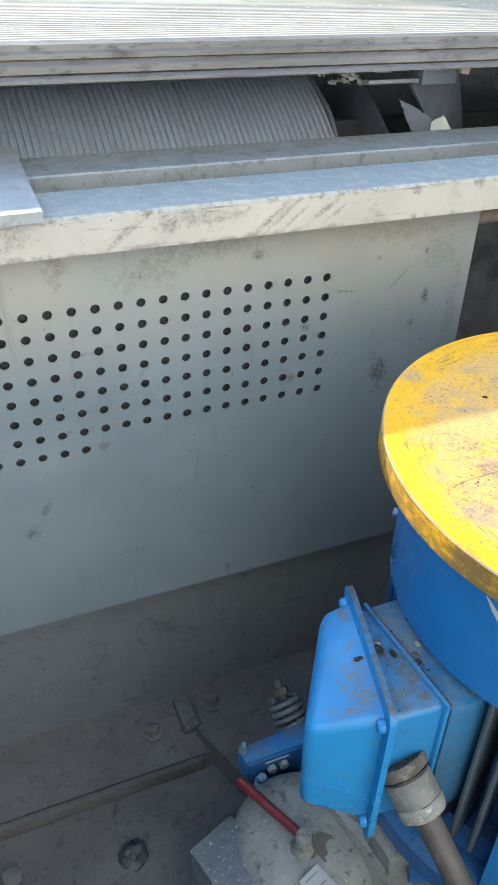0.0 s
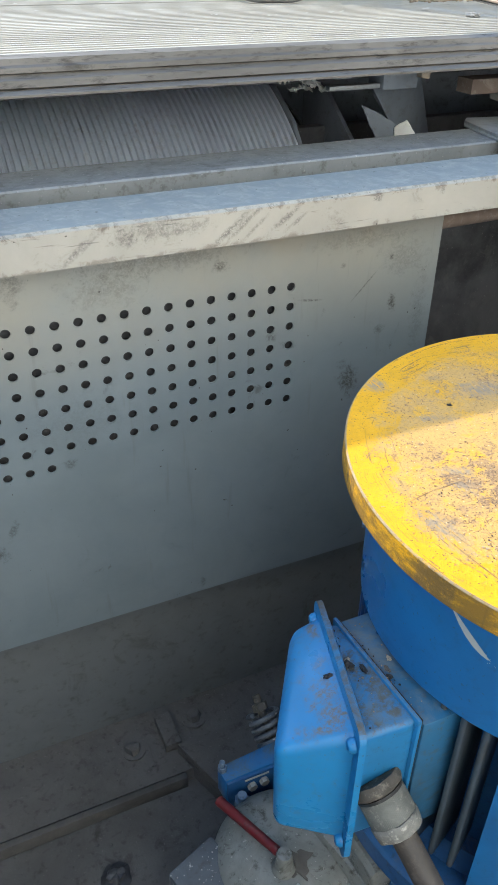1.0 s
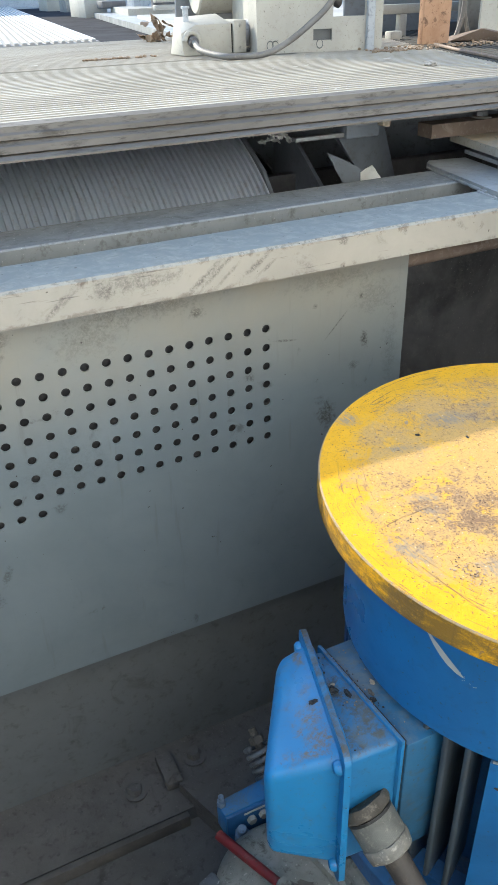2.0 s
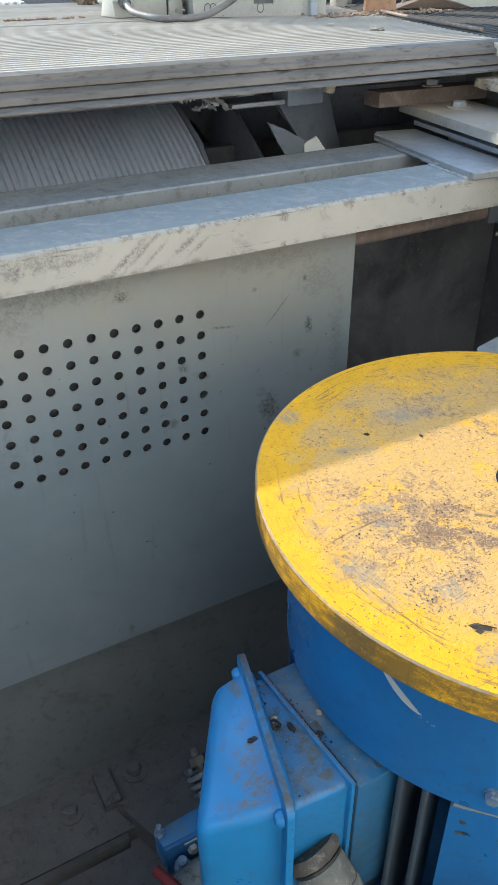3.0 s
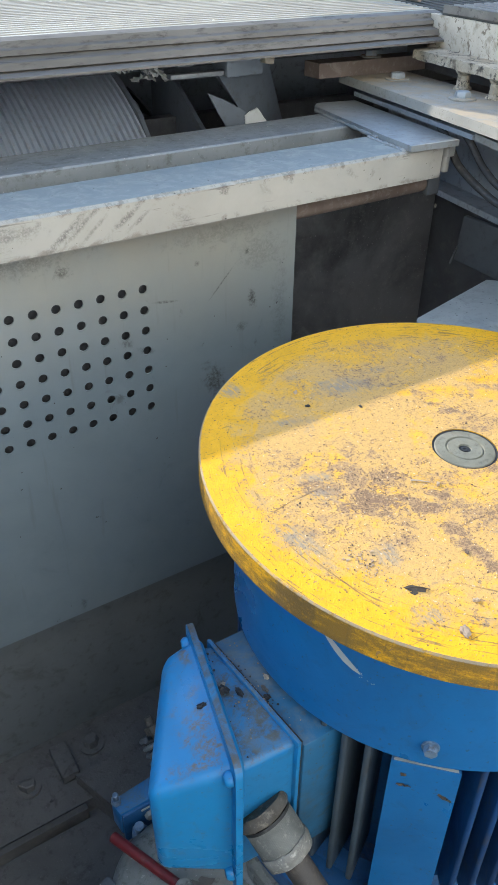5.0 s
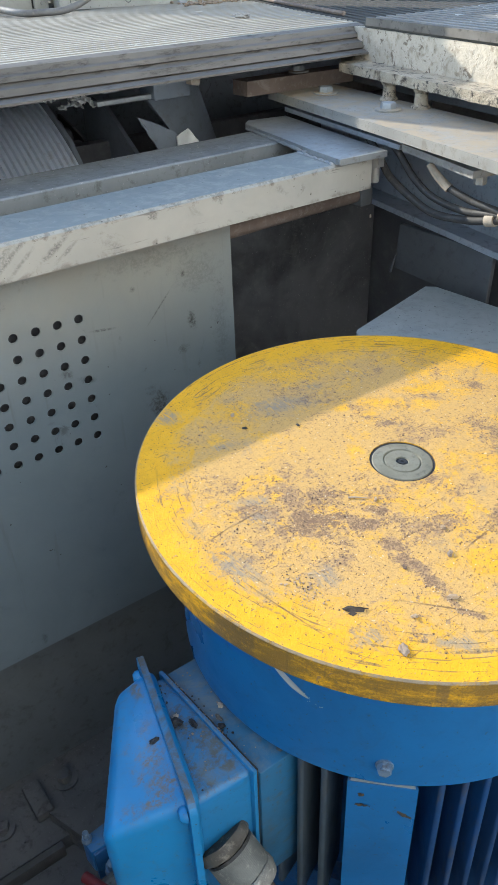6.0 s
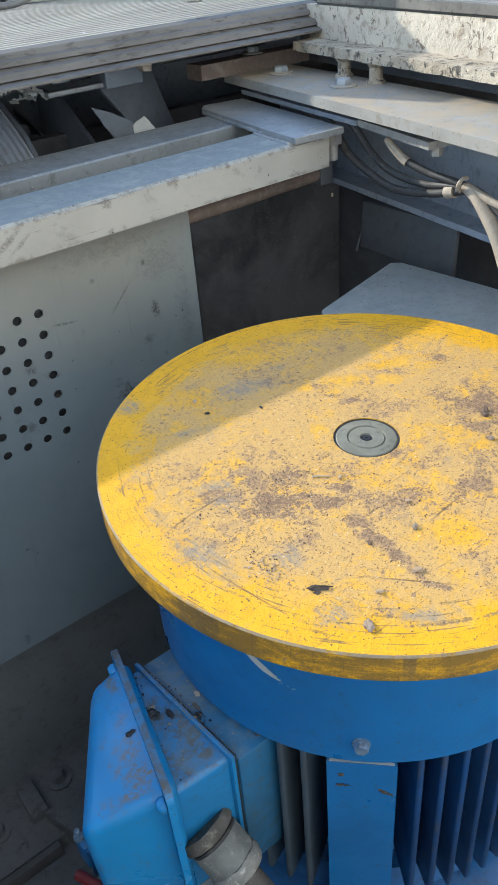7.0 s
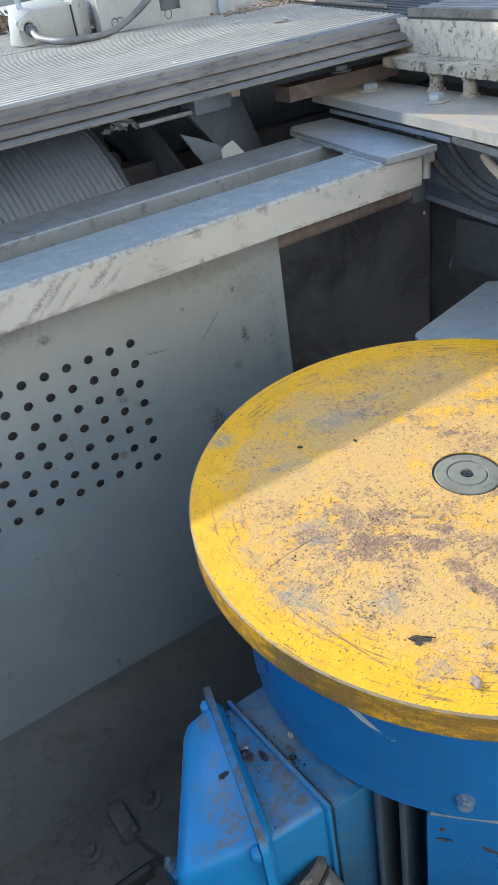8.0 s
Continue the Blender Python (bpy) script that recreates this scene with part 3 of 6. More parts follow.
BLOCK = surface("speckled_blue_grey_block", (0.14, 0.155, 0.17), (0.10, 0.11, 0.122), (0.07, 0.065, 0.06), 0.5, 0.1, 120, 12, 0.6, 0.2, (0.2, 0.19, 0.17), 0.4, 0.0012, 0.8, (0.5, 0.49, 0.46))
BLACK = surface("black_rubber_seal", (0.02, 0.02, 0.02), (0.015, 0.015, 0.015), (0.09, 0.08, 0.07), 0.6, 0.0, 90, 25, 0.4, 0.4, (0.16, 0.14, 0.12))
HUB = surface("grey_hub_washer", (0.195, 0.185, 0.135), (0.145, 0.138, 0.10), (0.08, 0.072, 0.058), 0.65, 0.0, 200, 40, 0.6, 0.3, (0.34, 0.29, 0.21), 0.3)
LABEL = surface("pale_label_plate", (0.40, 0.41, 0.40), (0.33, 0.34, 0.33), (0.28, 0.27, 0.25), 0.5, 0.0, 90, 20, 0.3, 0.0)
INK = surface("grey_ink", (0.25, 0.25, 0.25), (0.2, 0.2, 0.2), (0.2, 0.2, 0.2), 0.7)
DRY_LEAF = surface("dark_dry_leaf", (0.065, 0.048, 0.033), (0.045, 0.034, 0.024), (0.11, 0.085, 0.06), 0.8, 0.0, 200, 60, 0.5)
# Near-white base stands in for sun flecks on the scraps and the fold.
FOIL = surface("sun_flecked_foil", (0.88, 0.87, 0.82), (0.82, 0.81, 0.77), (0.6, 0.58, 0.52), 0.35, 0.2, 80, 20, 0.3, 0.0, relief=0.5)
PLASTER = surface("pale_plaster", (0.69, 0.70, 0.70), (0.64, 0.65, 0.65), (0.52, 0.52, 0.52), 0.9, 0.0, 40, 2, 0.3, 0.0, relief=0.3)
REAR_STEEL = surface("grimy_rear_bar_paint", (0.245, 0.255, 0.255), (0.18, 0.19, 0.192), (0.10, 0.094, 0.085), 0.55, 0.15, 110, 10, 0.6, 0.4, (0.185, 0.19, 0.19), 0.3, 0.001, 0.5, (0.5, 0.48, 0.45))
BOLT = surface("zinc_bolt_overpainted_blue", (0.24, 0.30, 0.36), (0.13, 0.21, 0.32), (0.10, 0.09, 0.08), 0.45, 0.4, 140, 60, 0.6, 0.3)
GLAND_END = surface("chalky_gland_end", (0.24, 0.23, 0.20), (0.13, 0.127, 0.112), (0.52, 0.49, 0.42), 0.7, 0.1, 130, 45, 0.7, 0.0, relief=0.5)
EDGE_BAR = surface("dark_dusty_angle_bar", (0.115, 0.108, 0.100), (0.085, 0.08, 0.074), (0.14, 0.125, 0.11), 0.8, 0.0, 60, 12, 0.6, 0.2, (0.12, 0.11, 0.10), 0.5, 0.002)
# Darkened machine blue: shade between fins and on the brake's front is painted in.
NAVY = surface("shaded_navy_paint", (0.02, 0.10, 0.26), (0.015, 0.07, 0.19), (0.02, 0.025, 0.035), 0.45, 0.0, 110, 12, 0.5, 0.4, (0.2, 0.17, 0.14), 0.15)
# Grimy blue made darker and greener: the mount block's shade is in the base.
BLUE_GRIMY_SHADE = surface("grimy_shaded_blue_green_paint", (0.024, 0.118, 0.235), (0.026, 0.088, 0.155), (0.08, 0.075, 0.06), 0.5, 0.0, 110, 14, 0.6, 0.6, (0.165, 0.185, 0.18), 0.2, 0.0008, 0.5)
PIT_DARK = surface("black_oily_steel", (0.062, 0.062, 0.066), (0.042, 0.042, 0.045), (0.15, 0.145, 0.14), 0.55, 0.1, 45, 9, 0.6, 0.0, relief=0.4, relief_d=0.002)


# ---- building helpers ----
def part(name, bm, material, parent=None, label="", angle=38):
    """Links a bmesh in world coordinates as one mesh object, under a thing or a part where one is given."""
    bmesh.ops.recalc_face_normals(bm, faces=bm.faces[:])
    me = bpy.data.meshes.new(name)
    bm.to_mesh(me)
    bm.free()
    me.materials.append(material)
    me.polygons.foreach_set("use_smooth", [True] * len(me.polygons))
    me.set_sharp_from_angle(angle=radians(angle))
    ob = new(name, me)
    if parent is not None:
        ob.parent = parent
        ob.matrix_parent_inverse = Matrix.Translation(-parent.location)
    if label:
        tagged(ob, label)
    return ob


def thing(name, at, label, category, group=""):
    ob = new(name)
    ob.empty_display_size = 0.02
    ob.location = at
    return tagged(ob, label, category, group)


def solid(name, bm, material, label, category, group="", kind="", angle=38):
    return tagged(part(name, bm, material, None, "", angle), label, category, group, kind)


def bevel(bm, w, seg=2, limit=25):
    edges = [e for e in bm.edges if len(e.link_faces) == 2 and e.calc_face_angle(0) > radians(limit)]
    if w > 0:
        bmesh.ops.bevel(bm, geom=edges, offset=w, segments=seg, affect="EDGES", profile=0.5, clamp_overlap=True)
    return bm


def box(x0, x1, y0, y1, z0, z1, w=0.001, seg=2):
    bm = bmesh.new()
    bmesh.ops.create_cube(bm, size=1)
    for v in bm.verts:
        v.co = Vector(((x0 + x1) / 2 + v.co.x * (x1 - x0), (y0 + y1) / 2 + v.co.y * (y1 - y0), (z0 + z1) / 2 + v.co.z * (z1 - z0)))
    return bevel(bm, w, seg)


def hull(points, w=0.0, seg=2):
    """The convex body round some corners."""
    bm = bmesh.new()
    vs = [bm.verts.new(p) for p in points]
    bmesh.ops.convex_hull(bm, input=vs)
    bmesh.ops.dissolve_limit(bm, angle_limit=radians(1), verts=bm.verts[:], edges=bm.edges[:])
    return bevel(bm, w, seg)


def prism(poly, z0, z1, w=0.001, seg=2):
    """A flat outline in plan, drawn up from z0 to z1."""
    bm = bmesh.new()
    lo = [bm.verts.new((x, y, z0)) for x, y in poly]
    hi = [bm.verts.new((x, y, z1)) for x, y in poly]
    bm.faces.new(lo)
    bm.faces.new(hi)
    for i in range(len(poly)):
        j = (i + 1) % len(poly)
        bm.faces.new((lo[i], lo[j], hi[j], hi[i]))
    return bevel(bm, w, seg)


def along_x(profile, x0, x1, w=0.0):
    """An outline in the y-z plane, drawn from x0 to x1."""
    bm = bmesh.new()
    a = [bm.verts.new((x0, y, z)) for y, z in profile]
    b = [bm.verts.new((x1, y, z)) for y, z in profile]
    bm.faces.new(a)
    bm.faces.new(b)
    for i in range(len(profile)):
        j = (i + 1) % len(profile)
        bm.faces.new((a[i], a[j], b[j], b[i]))
    return bevel(bm, w)


def lathe(profile, seg=64, at=(0, 0, 0), axis=(0, 0, 1)):
    """(radius, height) pairs turned round an axis; ends on the axis are closed."""
    bm = bmesh.new()
    rot = Vector((0, 0, 1)).rotation_difference(Vector(axis).normalized()).to_matrix()
    rings = []
    for r, h in profile:
        if r < 1e-6:
            rings.append([bm.verts.new(rot @ Vector((0, 0, h)) + Vector(at))])
        else:
            rings.append([bm.verts.new(rot @ Vector((r * math.cos(2 * math.pi * k / seg), r * math.sin(2 * math.pi * k / seg), h)) + Vector(at)) for k in range(seg)])
    for a, b in zip(rings, rings[1:]):
        for k in range(seg):
            q = [a[k % len(a)], a[(k + 1) % len(a)], b[(k + 1) % len(b)], b[k % len(b)]]
            q = list(dict.fromkeys(q))
            if len(q) > 2:
                bm.faces.new(q)
    for ring in (rings[0], rings[-1]):
        if len(ring) > 1:
            bm.faces.new(ring)
    return bm


def rod(r, a, b, seg=20, w=0.0008):
    d = Vector(b) - Vector(a)
    h = d.length
    return lathe([(0, 0), (r - w, 0), (r, w), (r, h - w), (r - w, h), (0, h)], seg, a, d)


def hexhead(r, h, at, axis=(0, 0, 1), w=0.0006):
    """A hexagon head whose corners are slightly turned off."""
    return lathe([(0, 0), (r, 0), (r, h - w * 2), (r * 0.9, h), (0, h)], 6, at, axis)


def smooth_path(points, n=10):
    """A Catmull-Rom run through the points."""
    p = [Vector(q) for q in points]
    p = [p[0] * 2 - p[1]] + p + [p[-1] * 2 - p[-2]]
    out = []
    for i in range(1, len(p) - 2):
        for k in range(n):
            t = k / n
            a, b, c, d = p[i - 1:i + 3]
            out.append(0.5 * ((2 * b) + (c - a) * t + (2 * a - 5 * b + 4 * c - d) * t * t + (3 * b - a - 3 * c + d) * t ** 3))
    return out + [p[-2]]


def tube(points, r, seg=12, n=10, ends=True):
    pts = smooth_path(points, n)
    bm = bmesh.new()
    up = Vector((0.31, 0.2, 0.93)).normalized()
    rings = []
    for i, q in enumerate(pts):
        d = (pts[min(i + 1, len(pts) - 1)] - pts[max(i - 1, 0)]).normalized()
        s = d.cross(up).normalized()
        up = s.cross(d).normalized()
        rr = r(i / (len(pts) - 1)) if callable(r) else r
        rings.append([bm.verts.new(q + (s * math.cos(2 * math.pi * k / seg) + up * math.sin(2 * math.pi * k / seg)) * rr) for k in range(seg)])
    for a, b in zip(rings, rings[1:]):
        for k in range(seg):
            bm.faces.new((a[k], a[(k + 1) % seg], b[(k + 1) % seg], b[k]))
    if ends:
        bm.faces.new(rings[0])
        bm.faces.new(rings[-1])
    return bm


def join(*parts):
    out = bmesh.new()
    for b in parts:
        me = bpy.data.meshes.new("tmp")
        b.to_mesh(me)
        b.free()
        out.from_mesh(me)
        bpy.data.meshes.remove(me)
    return out


def turned(bm, m):
    bmesh.ops.transform(bm, matrix=m, verts=bm.verts[:])
    return bm


def pebble(r, seed, squash=0.6):
    rnd = random.Random(seed)
    bm = bmesh.new()
    bmesh.ops.create_icosphere(bm, subdivisions=1, radius=1)
    for v in bm.verts:
        v.co *= rnd.uniform(0.65, 1.15) * r
        v.co.z *= squash
    return bm


def chip_stone(r, seed):
    """A broken chip: flattish, longer than wide, with dented faces."""
    rnd = random.Random(seed)
    bm = bmesh.new()
    bmesh.ops.create_icosphere(bm, subdivisions=3, radius=r)
    sx, sy, sz, turn = rnd.uniform(1.0, 1.5), rnd.uniform(0.6, 0.85), rnd.uniform(0.4, 0.6), rnd.uniform(0, 3.1)
    off = Vector((rnd.random() * 9, rnd.random() * 9, 0))
    for v in bm.verts:
        d = v.co.normalized()
        v.co *= 1 + 0.55 * noise.noise(d * 1.8 + off) + 0.25 * noise.noise(d * 4 + off)
        v.co = Vector((v.co.x * sx, v.co.y * sy, v.co.z * sz))
    return turned(bm, Matrix.Rotation(turn, 4, "Z"))


def crumple(bm, size, amount, seed=0):
    for v in bm.verts:
        v.co += noise.noise_vector(v.co * size + Vector((seed, seed * 2, 0))) * amount
    return bm


def plate_grid(x0, x1, y0, y1, nx, ny, z=0.0):
    bm = bmesh.new()
    g = [[bm.verts.new((x0 + (x1 - x0) * i / nx, y0 + (y1 - y0) * j / ny, z)) for i in range(nx + 1)] for j in range(ny + 1)]
    for j in range(ny):
        for i in range(nx):
            bm.faces.new((g[j][i], g[j][i + 1], g[j + 1][i + 1], g[j + 1][i]))
    return bm


# ---- setting: ground, pit floor and pit walls ----
def skew(y):
    """The end of the pit runs a little off square: shift in x at a given y."""
    return 0.178 * y


GROUND_Z = 0.915
ground = bmesh.new()
outer = 60.0
ring_in = [(-0.95, -1.0), (0.9, -1.0), (0.9, 1.42), (-0.95, 1.42)]
ring_out = [(-outer, -outer), (outer, -outer), (outer, outer), (-outer, outer)]
vi = [ground.verts.new((x, y, GROUND_Z)) for x, y in ring_in]
vo = [ground.verts.new((x, y, GROUND_Z)) for x, y in ring_out]
for i in range(4):
    j = (i + 1) % 4
    ground.faces.new((vo[i], vo[j], vi[j], vi[i]))
solid("ground", ground, CONCRETE, "pale dusty concrete ground round the machine pit", "ground", kind="structure")

fl = plate_grid(-0.95, 0.9, -1.0, 0.309, 60, 40, -0.022)
for v in fl.verts:
    v.co.z += noise.noise(v.co * 9) * 0.004
solid("floor", fl, FLOOR_MAT, "dark oily dust-covered pit floor", "floor", kind="structure")
for nm, b in (("wall_west", box(-1.33, -0.95, -1.0, 1.42, -0.03, GROUND_Z - 0.004, 0)), ("wall_east", box(0.9, 0.98, -1.0, 1.42, -0.03, GROUND_Z - 0.004, 0)),
              ("wall_south", box(-1.33, 0.98, -1.08, -1.0, -0.03, GROUND_Z - 0.004, 0)), ("wall_north", box(-1.33, 0.98, 1.42, 1.5, -0.03, GROUND_Z - 0.004, 0))):
    # wall_west: unseen, close and dim to cut light; wall_south: unseen, pale to bounce it
    solid(nm, b, PLASTER if nm == "wall_south" else WALL_MAT if nm == "wall_west" else CONCRETE, "unseen dim pit wall set close to cut light from the left" if nm == "wall_west" else "plain pale unseen wall of the machine pit", "wall", kind="structure")
# unseen wall added to throw sunlight back onto the panel and beam
solid("wall_bounce", box(-9, 9, -2.3, -2.1, GROUND_Z, 5.0, 0), PLASTER, "unseen pale wall added behind the pit to bounce sunlight", "wall", kind="structure")
solid("floor_ledge", along_x([(0.309, -0.026), (0.312, 0.0), (0.62, 0.004), (0.62, -0.026)], -0.95, 0.9, 0.0015), FLOOR_MAT, "raised dusty steel ledge along the pit floor", "ledge", kind="structure")
solid("ledge_bar", box(-0.95, -0.286, 0.2985, 0.3085, -0.021, 0.003, 0.0012), EDGE_BAR, "dark rusty angle bar along the edge of the floor ledge", "bar")
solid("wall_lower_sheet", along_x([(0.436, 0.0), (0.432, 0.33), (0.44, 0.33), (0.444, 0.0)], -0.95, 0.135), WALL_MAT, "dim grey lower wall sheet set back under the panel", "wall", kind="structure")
solid("wall_dark_back", box(0.10, 0.9, 0.80, 0.82, -0.02, 0.80, 0), OILY, "dim oily grey back wall behind the panel", "wall", kind="structure")

# ---- perforated panel ----
HX, HY, HZ, PITCH, HR = -0.0996, 0.3893, 0.7200, 0.025, 0.0053


def holed(col, row):
    return row < 7 or (row == 7 and col >= 12)


def perforated_panel():
    bm = bmesh.new()
    t = 0.002
    x_right, x_left, z_top, z_low = 0.105, -1.22, 0.800, 0.283
    cols = int((HX + PITCH / 2 - x_left) / PITCH)
    gx0 = HX + PITCH / 2
    gz0 = HZ + PITCH / 2
    rows = 8
    cache = {}

    def vert(x, y, z):
        k = (round(x, 5), round(y, 5), round(z, 5))
        if k not in cache:
            cache[k] = bm.verts.new((x, y, z))
        return cache[k]

    def cell(c, r):
        xa, xb, za, zb = gx0 - PITCH * (c + 1), gx0 - PITCH * c, gz0 - PITCH * (r + 1), gz0 - PITCH * r
        cx, cz = (xa + xb) / 2, (za + zb) / 2
        rim = [(xb, cz), (xb, zb), (cx, zb), (xa, zb), (xa, cz), (xa, za), (cx, za), (xb, za)]
        if not holed(c, r):
            bm.faces.new([vert(x, HY, z) for x, z in rim])
            return
        seg = 16
        circ = [(cx + HR * math.cos(2 * math.pi * k / seg), cz + HR * math.sin(2 * math.pi * k / seg)) for k in range(seg)]
        for k in range(8):
            a, b = rim[k], rim[(k + 1) % 8]
            m0, m1, m2 = circ[2 * k], circ[2 * k + 1], circ[(2 * k + 2) % seg]
            bm.faces.new([vert(a[0], HY, a[1]), vert(b[0], HY, b[1]), vert(m2[0], HY, m2[1]), vert(m1[0], HY, m1[1]), vert(m0[0], HY, m0[1])])
        for k in range(seg):
            p, q = circ[k], circ[(k + 1) % seg]
            bm.faces.new([vert(p[0], HY, p[1]), vert(q[0], HY, q[1]), vert(q[0], HY + t, q[1]), vert(p[0], HY + t, p[1])])

    for c in range(cols):
        for r in range(rows):
            cell(c, r)
    gx1, gz1 = gx0 - PITCH * cols, gz0 - PITCH * rows

    def quad(xa, xb, za, zb):
        bm.faces.new([bm.verts.new((x, HY, z)) for x, z in ((xa, za), (xb, za), (xb, zb), (xa, zb))])

    quad(x_left, x_right, gz0, z_top)
    quad(x_left, x_right, z_low, gz1)
    quad(gx0, x_right, gz1, gz0)
    quad(x_left, gx1, gz1, gz0)
    return bm


panel = thing("perforated_panel", (-0.3, HY, 0.283), "grey sheet-steel panel with rows of round ventilation holes", "panel")
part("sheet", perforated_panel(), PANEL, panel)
# added sheet behind the holes, dark only to set the shade seen through them
part("hole_shade_sheet", box(-1.2, 0.08, HY + 0.0095, HY + 0.011, 0.50, 0.76, 0), PIT_DARK, panel, "added dark sheet giving the shade in the holes")
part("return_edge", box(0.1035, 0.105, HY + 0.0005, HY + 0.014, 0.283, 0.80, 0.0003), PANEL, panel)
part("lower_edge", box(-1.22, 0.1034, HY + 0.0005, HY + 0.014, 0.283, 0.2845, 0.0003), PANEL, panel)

# ---- support frame of pale beams over the panel ----
frame_at = Vector((-0.08, 0.36, 0.79))
support = thing("support_frame", frame_at, "pale grey painted steel frame of two scuffed bars and end plates", "steel frame")
TOPZ = 0.829
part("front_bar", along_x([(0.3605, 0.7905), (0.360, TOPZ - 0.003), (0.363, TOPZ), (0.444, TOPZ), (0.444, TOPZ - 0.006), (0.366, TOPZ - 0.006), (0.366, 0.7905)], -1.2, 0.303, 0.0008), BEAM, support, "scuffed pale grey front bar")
part("rear_bar", along_x([(0.504, 0.79), (0.504, TOPZ - 0.002), (0.506, TOPZ), (0.583, TOPZ), (0.585, TOPZ - 0.002), (0.585, 0.79)], -1.2, 0.30, 0.001), REAR_STEEL, support, "grimy grey rear bar")
part("end_plate", prism([(0.243, 0.354), (0.315, 0.347), (0.361, 0.604), (0.300, 0.616), (0.284, 0.600), (0.256, 0.440), (0.251, 0.415)], TOPZ + 0.0005, TOPZ + 0.0075, 0.0018), STEEL, support, "welded grey end plate")
part("end_plate", prism([(-0.60, 0.345), (-0.422, 0.350), (-0.412, 0.590), (-0.60, 0.600)], TOPZ + 0.0005, TOPZ + 0.0105, 0.0018), STEEL, support, "welded grey end plate")
part("weld", tube([(0.240, 0.362, 0.8290), (0.243, 0.372, 0.8292), (0.246, 0.40, 0.8292), (0.250, 0.44, 0.8292)], lambda s: 0.0020 + 0.0005 * math.sin(s * 47) + 0.0004 * math.sin(s * 83), 8, 14), STEEL, support, "lumpy weld bead")

part("weld", tube([(0.252, 0.425, 0.8305), (0.262, 0.475, 0.8305), (0.272, 0.53, 0.8305), (0.285, 0.598, 0.8305)], lambda s: 0.0022 + 0.0004 * math.sin(s * 53) + 0.0004 * math.sin(s * 31 + 1), 8, 14), STEEL, support, "lumpy weld bead")

# brown pipe that hangs below the front bar
solid("rusty_pipe", tube([(0.07, 0.405, 0.767), (0.20, 0.405, 0.769), (0.335, 0.405, 0.771)], 0.0105, 14), RUST, "rust-brown pipe under the front beam", "pipe")
solid("pipe_clamp", box(0.318, 0.340, 0.392, 0.42, 0.756, 0.784, 0.003), GREY_DARK, "dark grey clamp block at the end of the pipe", "clamp")

# ---- ribbed floor platform ----
platform = thing("floor_platform", (-0.3, 0.9, 0.92), "ribbed aluminium floor platform over the pit, dusty and sunlit", "floor platform")
PX0, PX1 = -1.45, 0.490


def ribbed_plate(x0, x1, y0, y1, top, shear=0.0, pitch=0.020, base=0.009, land=0.0095):
    """A plate with square grooves cut along its length."""
    bm = bmesh.new()
    prof = [(y0, top - 0.013)]
    y = y0
    while y + pitch <= y1 + 1e-6:
        prof += [(y, top - base), (y + 0.0006, top), (y + land, top), (y + land + 0.0012, top - base)]
        y += pitch
    prof += [(y1, top - base), (y1, top - 0.013)]
    a = [bm.verts.new((x0, q[0], q[1])) for q in prof]
    b = [bm.verts.new((x1 + shear * (q[0] - 0.59), q[0], q[1])) for q in prof]
    for i in range(len(prof) - 1):
        bm.faces.new((a[i], a[i + 1], b[i + 1], b[i]))
    bm.faces.new(a)
    bm.faces.new(b)
    return bm


part("ribbed_plate", ribbed_plate(PX0, PX1, 0.594, 1.232, 0.949, 0.335), ALU, platform, "ribbed silvery floor plate", 20)
part("ribbed_plate", ribbed_plate(PX0, PX1, 1.236, 1.960, 0.949, 0.335), ALU, platform, "ribbed silvery floor plate", 20)
lip = [(0.5935, 0.949), (0.580, 0.9465), (0.577, 0.9405), (0.571, 0.9385), (0.5695, 0.9335), (0.5725, 0.9320), (0.5700, 0.9300), (0.5560, 0.9285), (0.5525, 0.9215), (0.5560, 0.9195), (0.5480, 0.9185), (0.5400, 0.9165), (0.5400, 0.9140), (0.560, 0.9120), (0.620, 0.9120), (0.620, 0.936), (0.5935, 0.936)]
part("edge_profile", along_x(lip, PX0, PX1, 0.0006), LIP, platform, "stepped dirty aluminium edge profile")
part("under_frame", join(box(PX0, PX1, 0.70, 0.73, 0.885, 0.935, 0.002), box(PX0, PX1, 1.30, 1.33, 0.885, 0.935, 0.002)), DARK, platform, "dark bearers under the plates")

# ---- ribbed dark step seen below the platform ----
def ribbed_step():
    bm = bmesh.new()
    cy, cz, rad, pitch = 0.983, 0.457, 0.45, 0.0092
    n = 22
    arc = [math.radians(100 + 46 * k / n) for k in range(n + 1)]
    x = 0.062
    prev = None
    xs = []
    while x > -1.2:
        xs += [(x, 0.0), (x - 0.0030, 0.0), (x - 0.0040, -0.0060), (x - 0.0080, -0.0060)]
        x -= pitch
    for xx, d in xs:
        ring = [bm.verts.new((xx, cy + (rad + d) * math.cos(a), cz + (rad + d) * math.sin(a))) for a in arc]
        if prev:
            for k in range(n):
                bm.faces.new((prev[k], prev[k + 1], ring[k + 1], ring[k]))
        else:
            hub = bm.verts.new((xx, cy, cz))
            for k in range(n):
                bm.faces.new((ring[k], ring[k + 1], hub))
        prev = ring
    return bm


step = thing("escalator_step", (-0.4, 0.8, 0.7), "ribbed curved escalator step in shadow under the platform, haze in its colour", "escalator step")
part("riser", ribbed_step(), RIB_HAZED, step, "ribbed curved riser", 25)
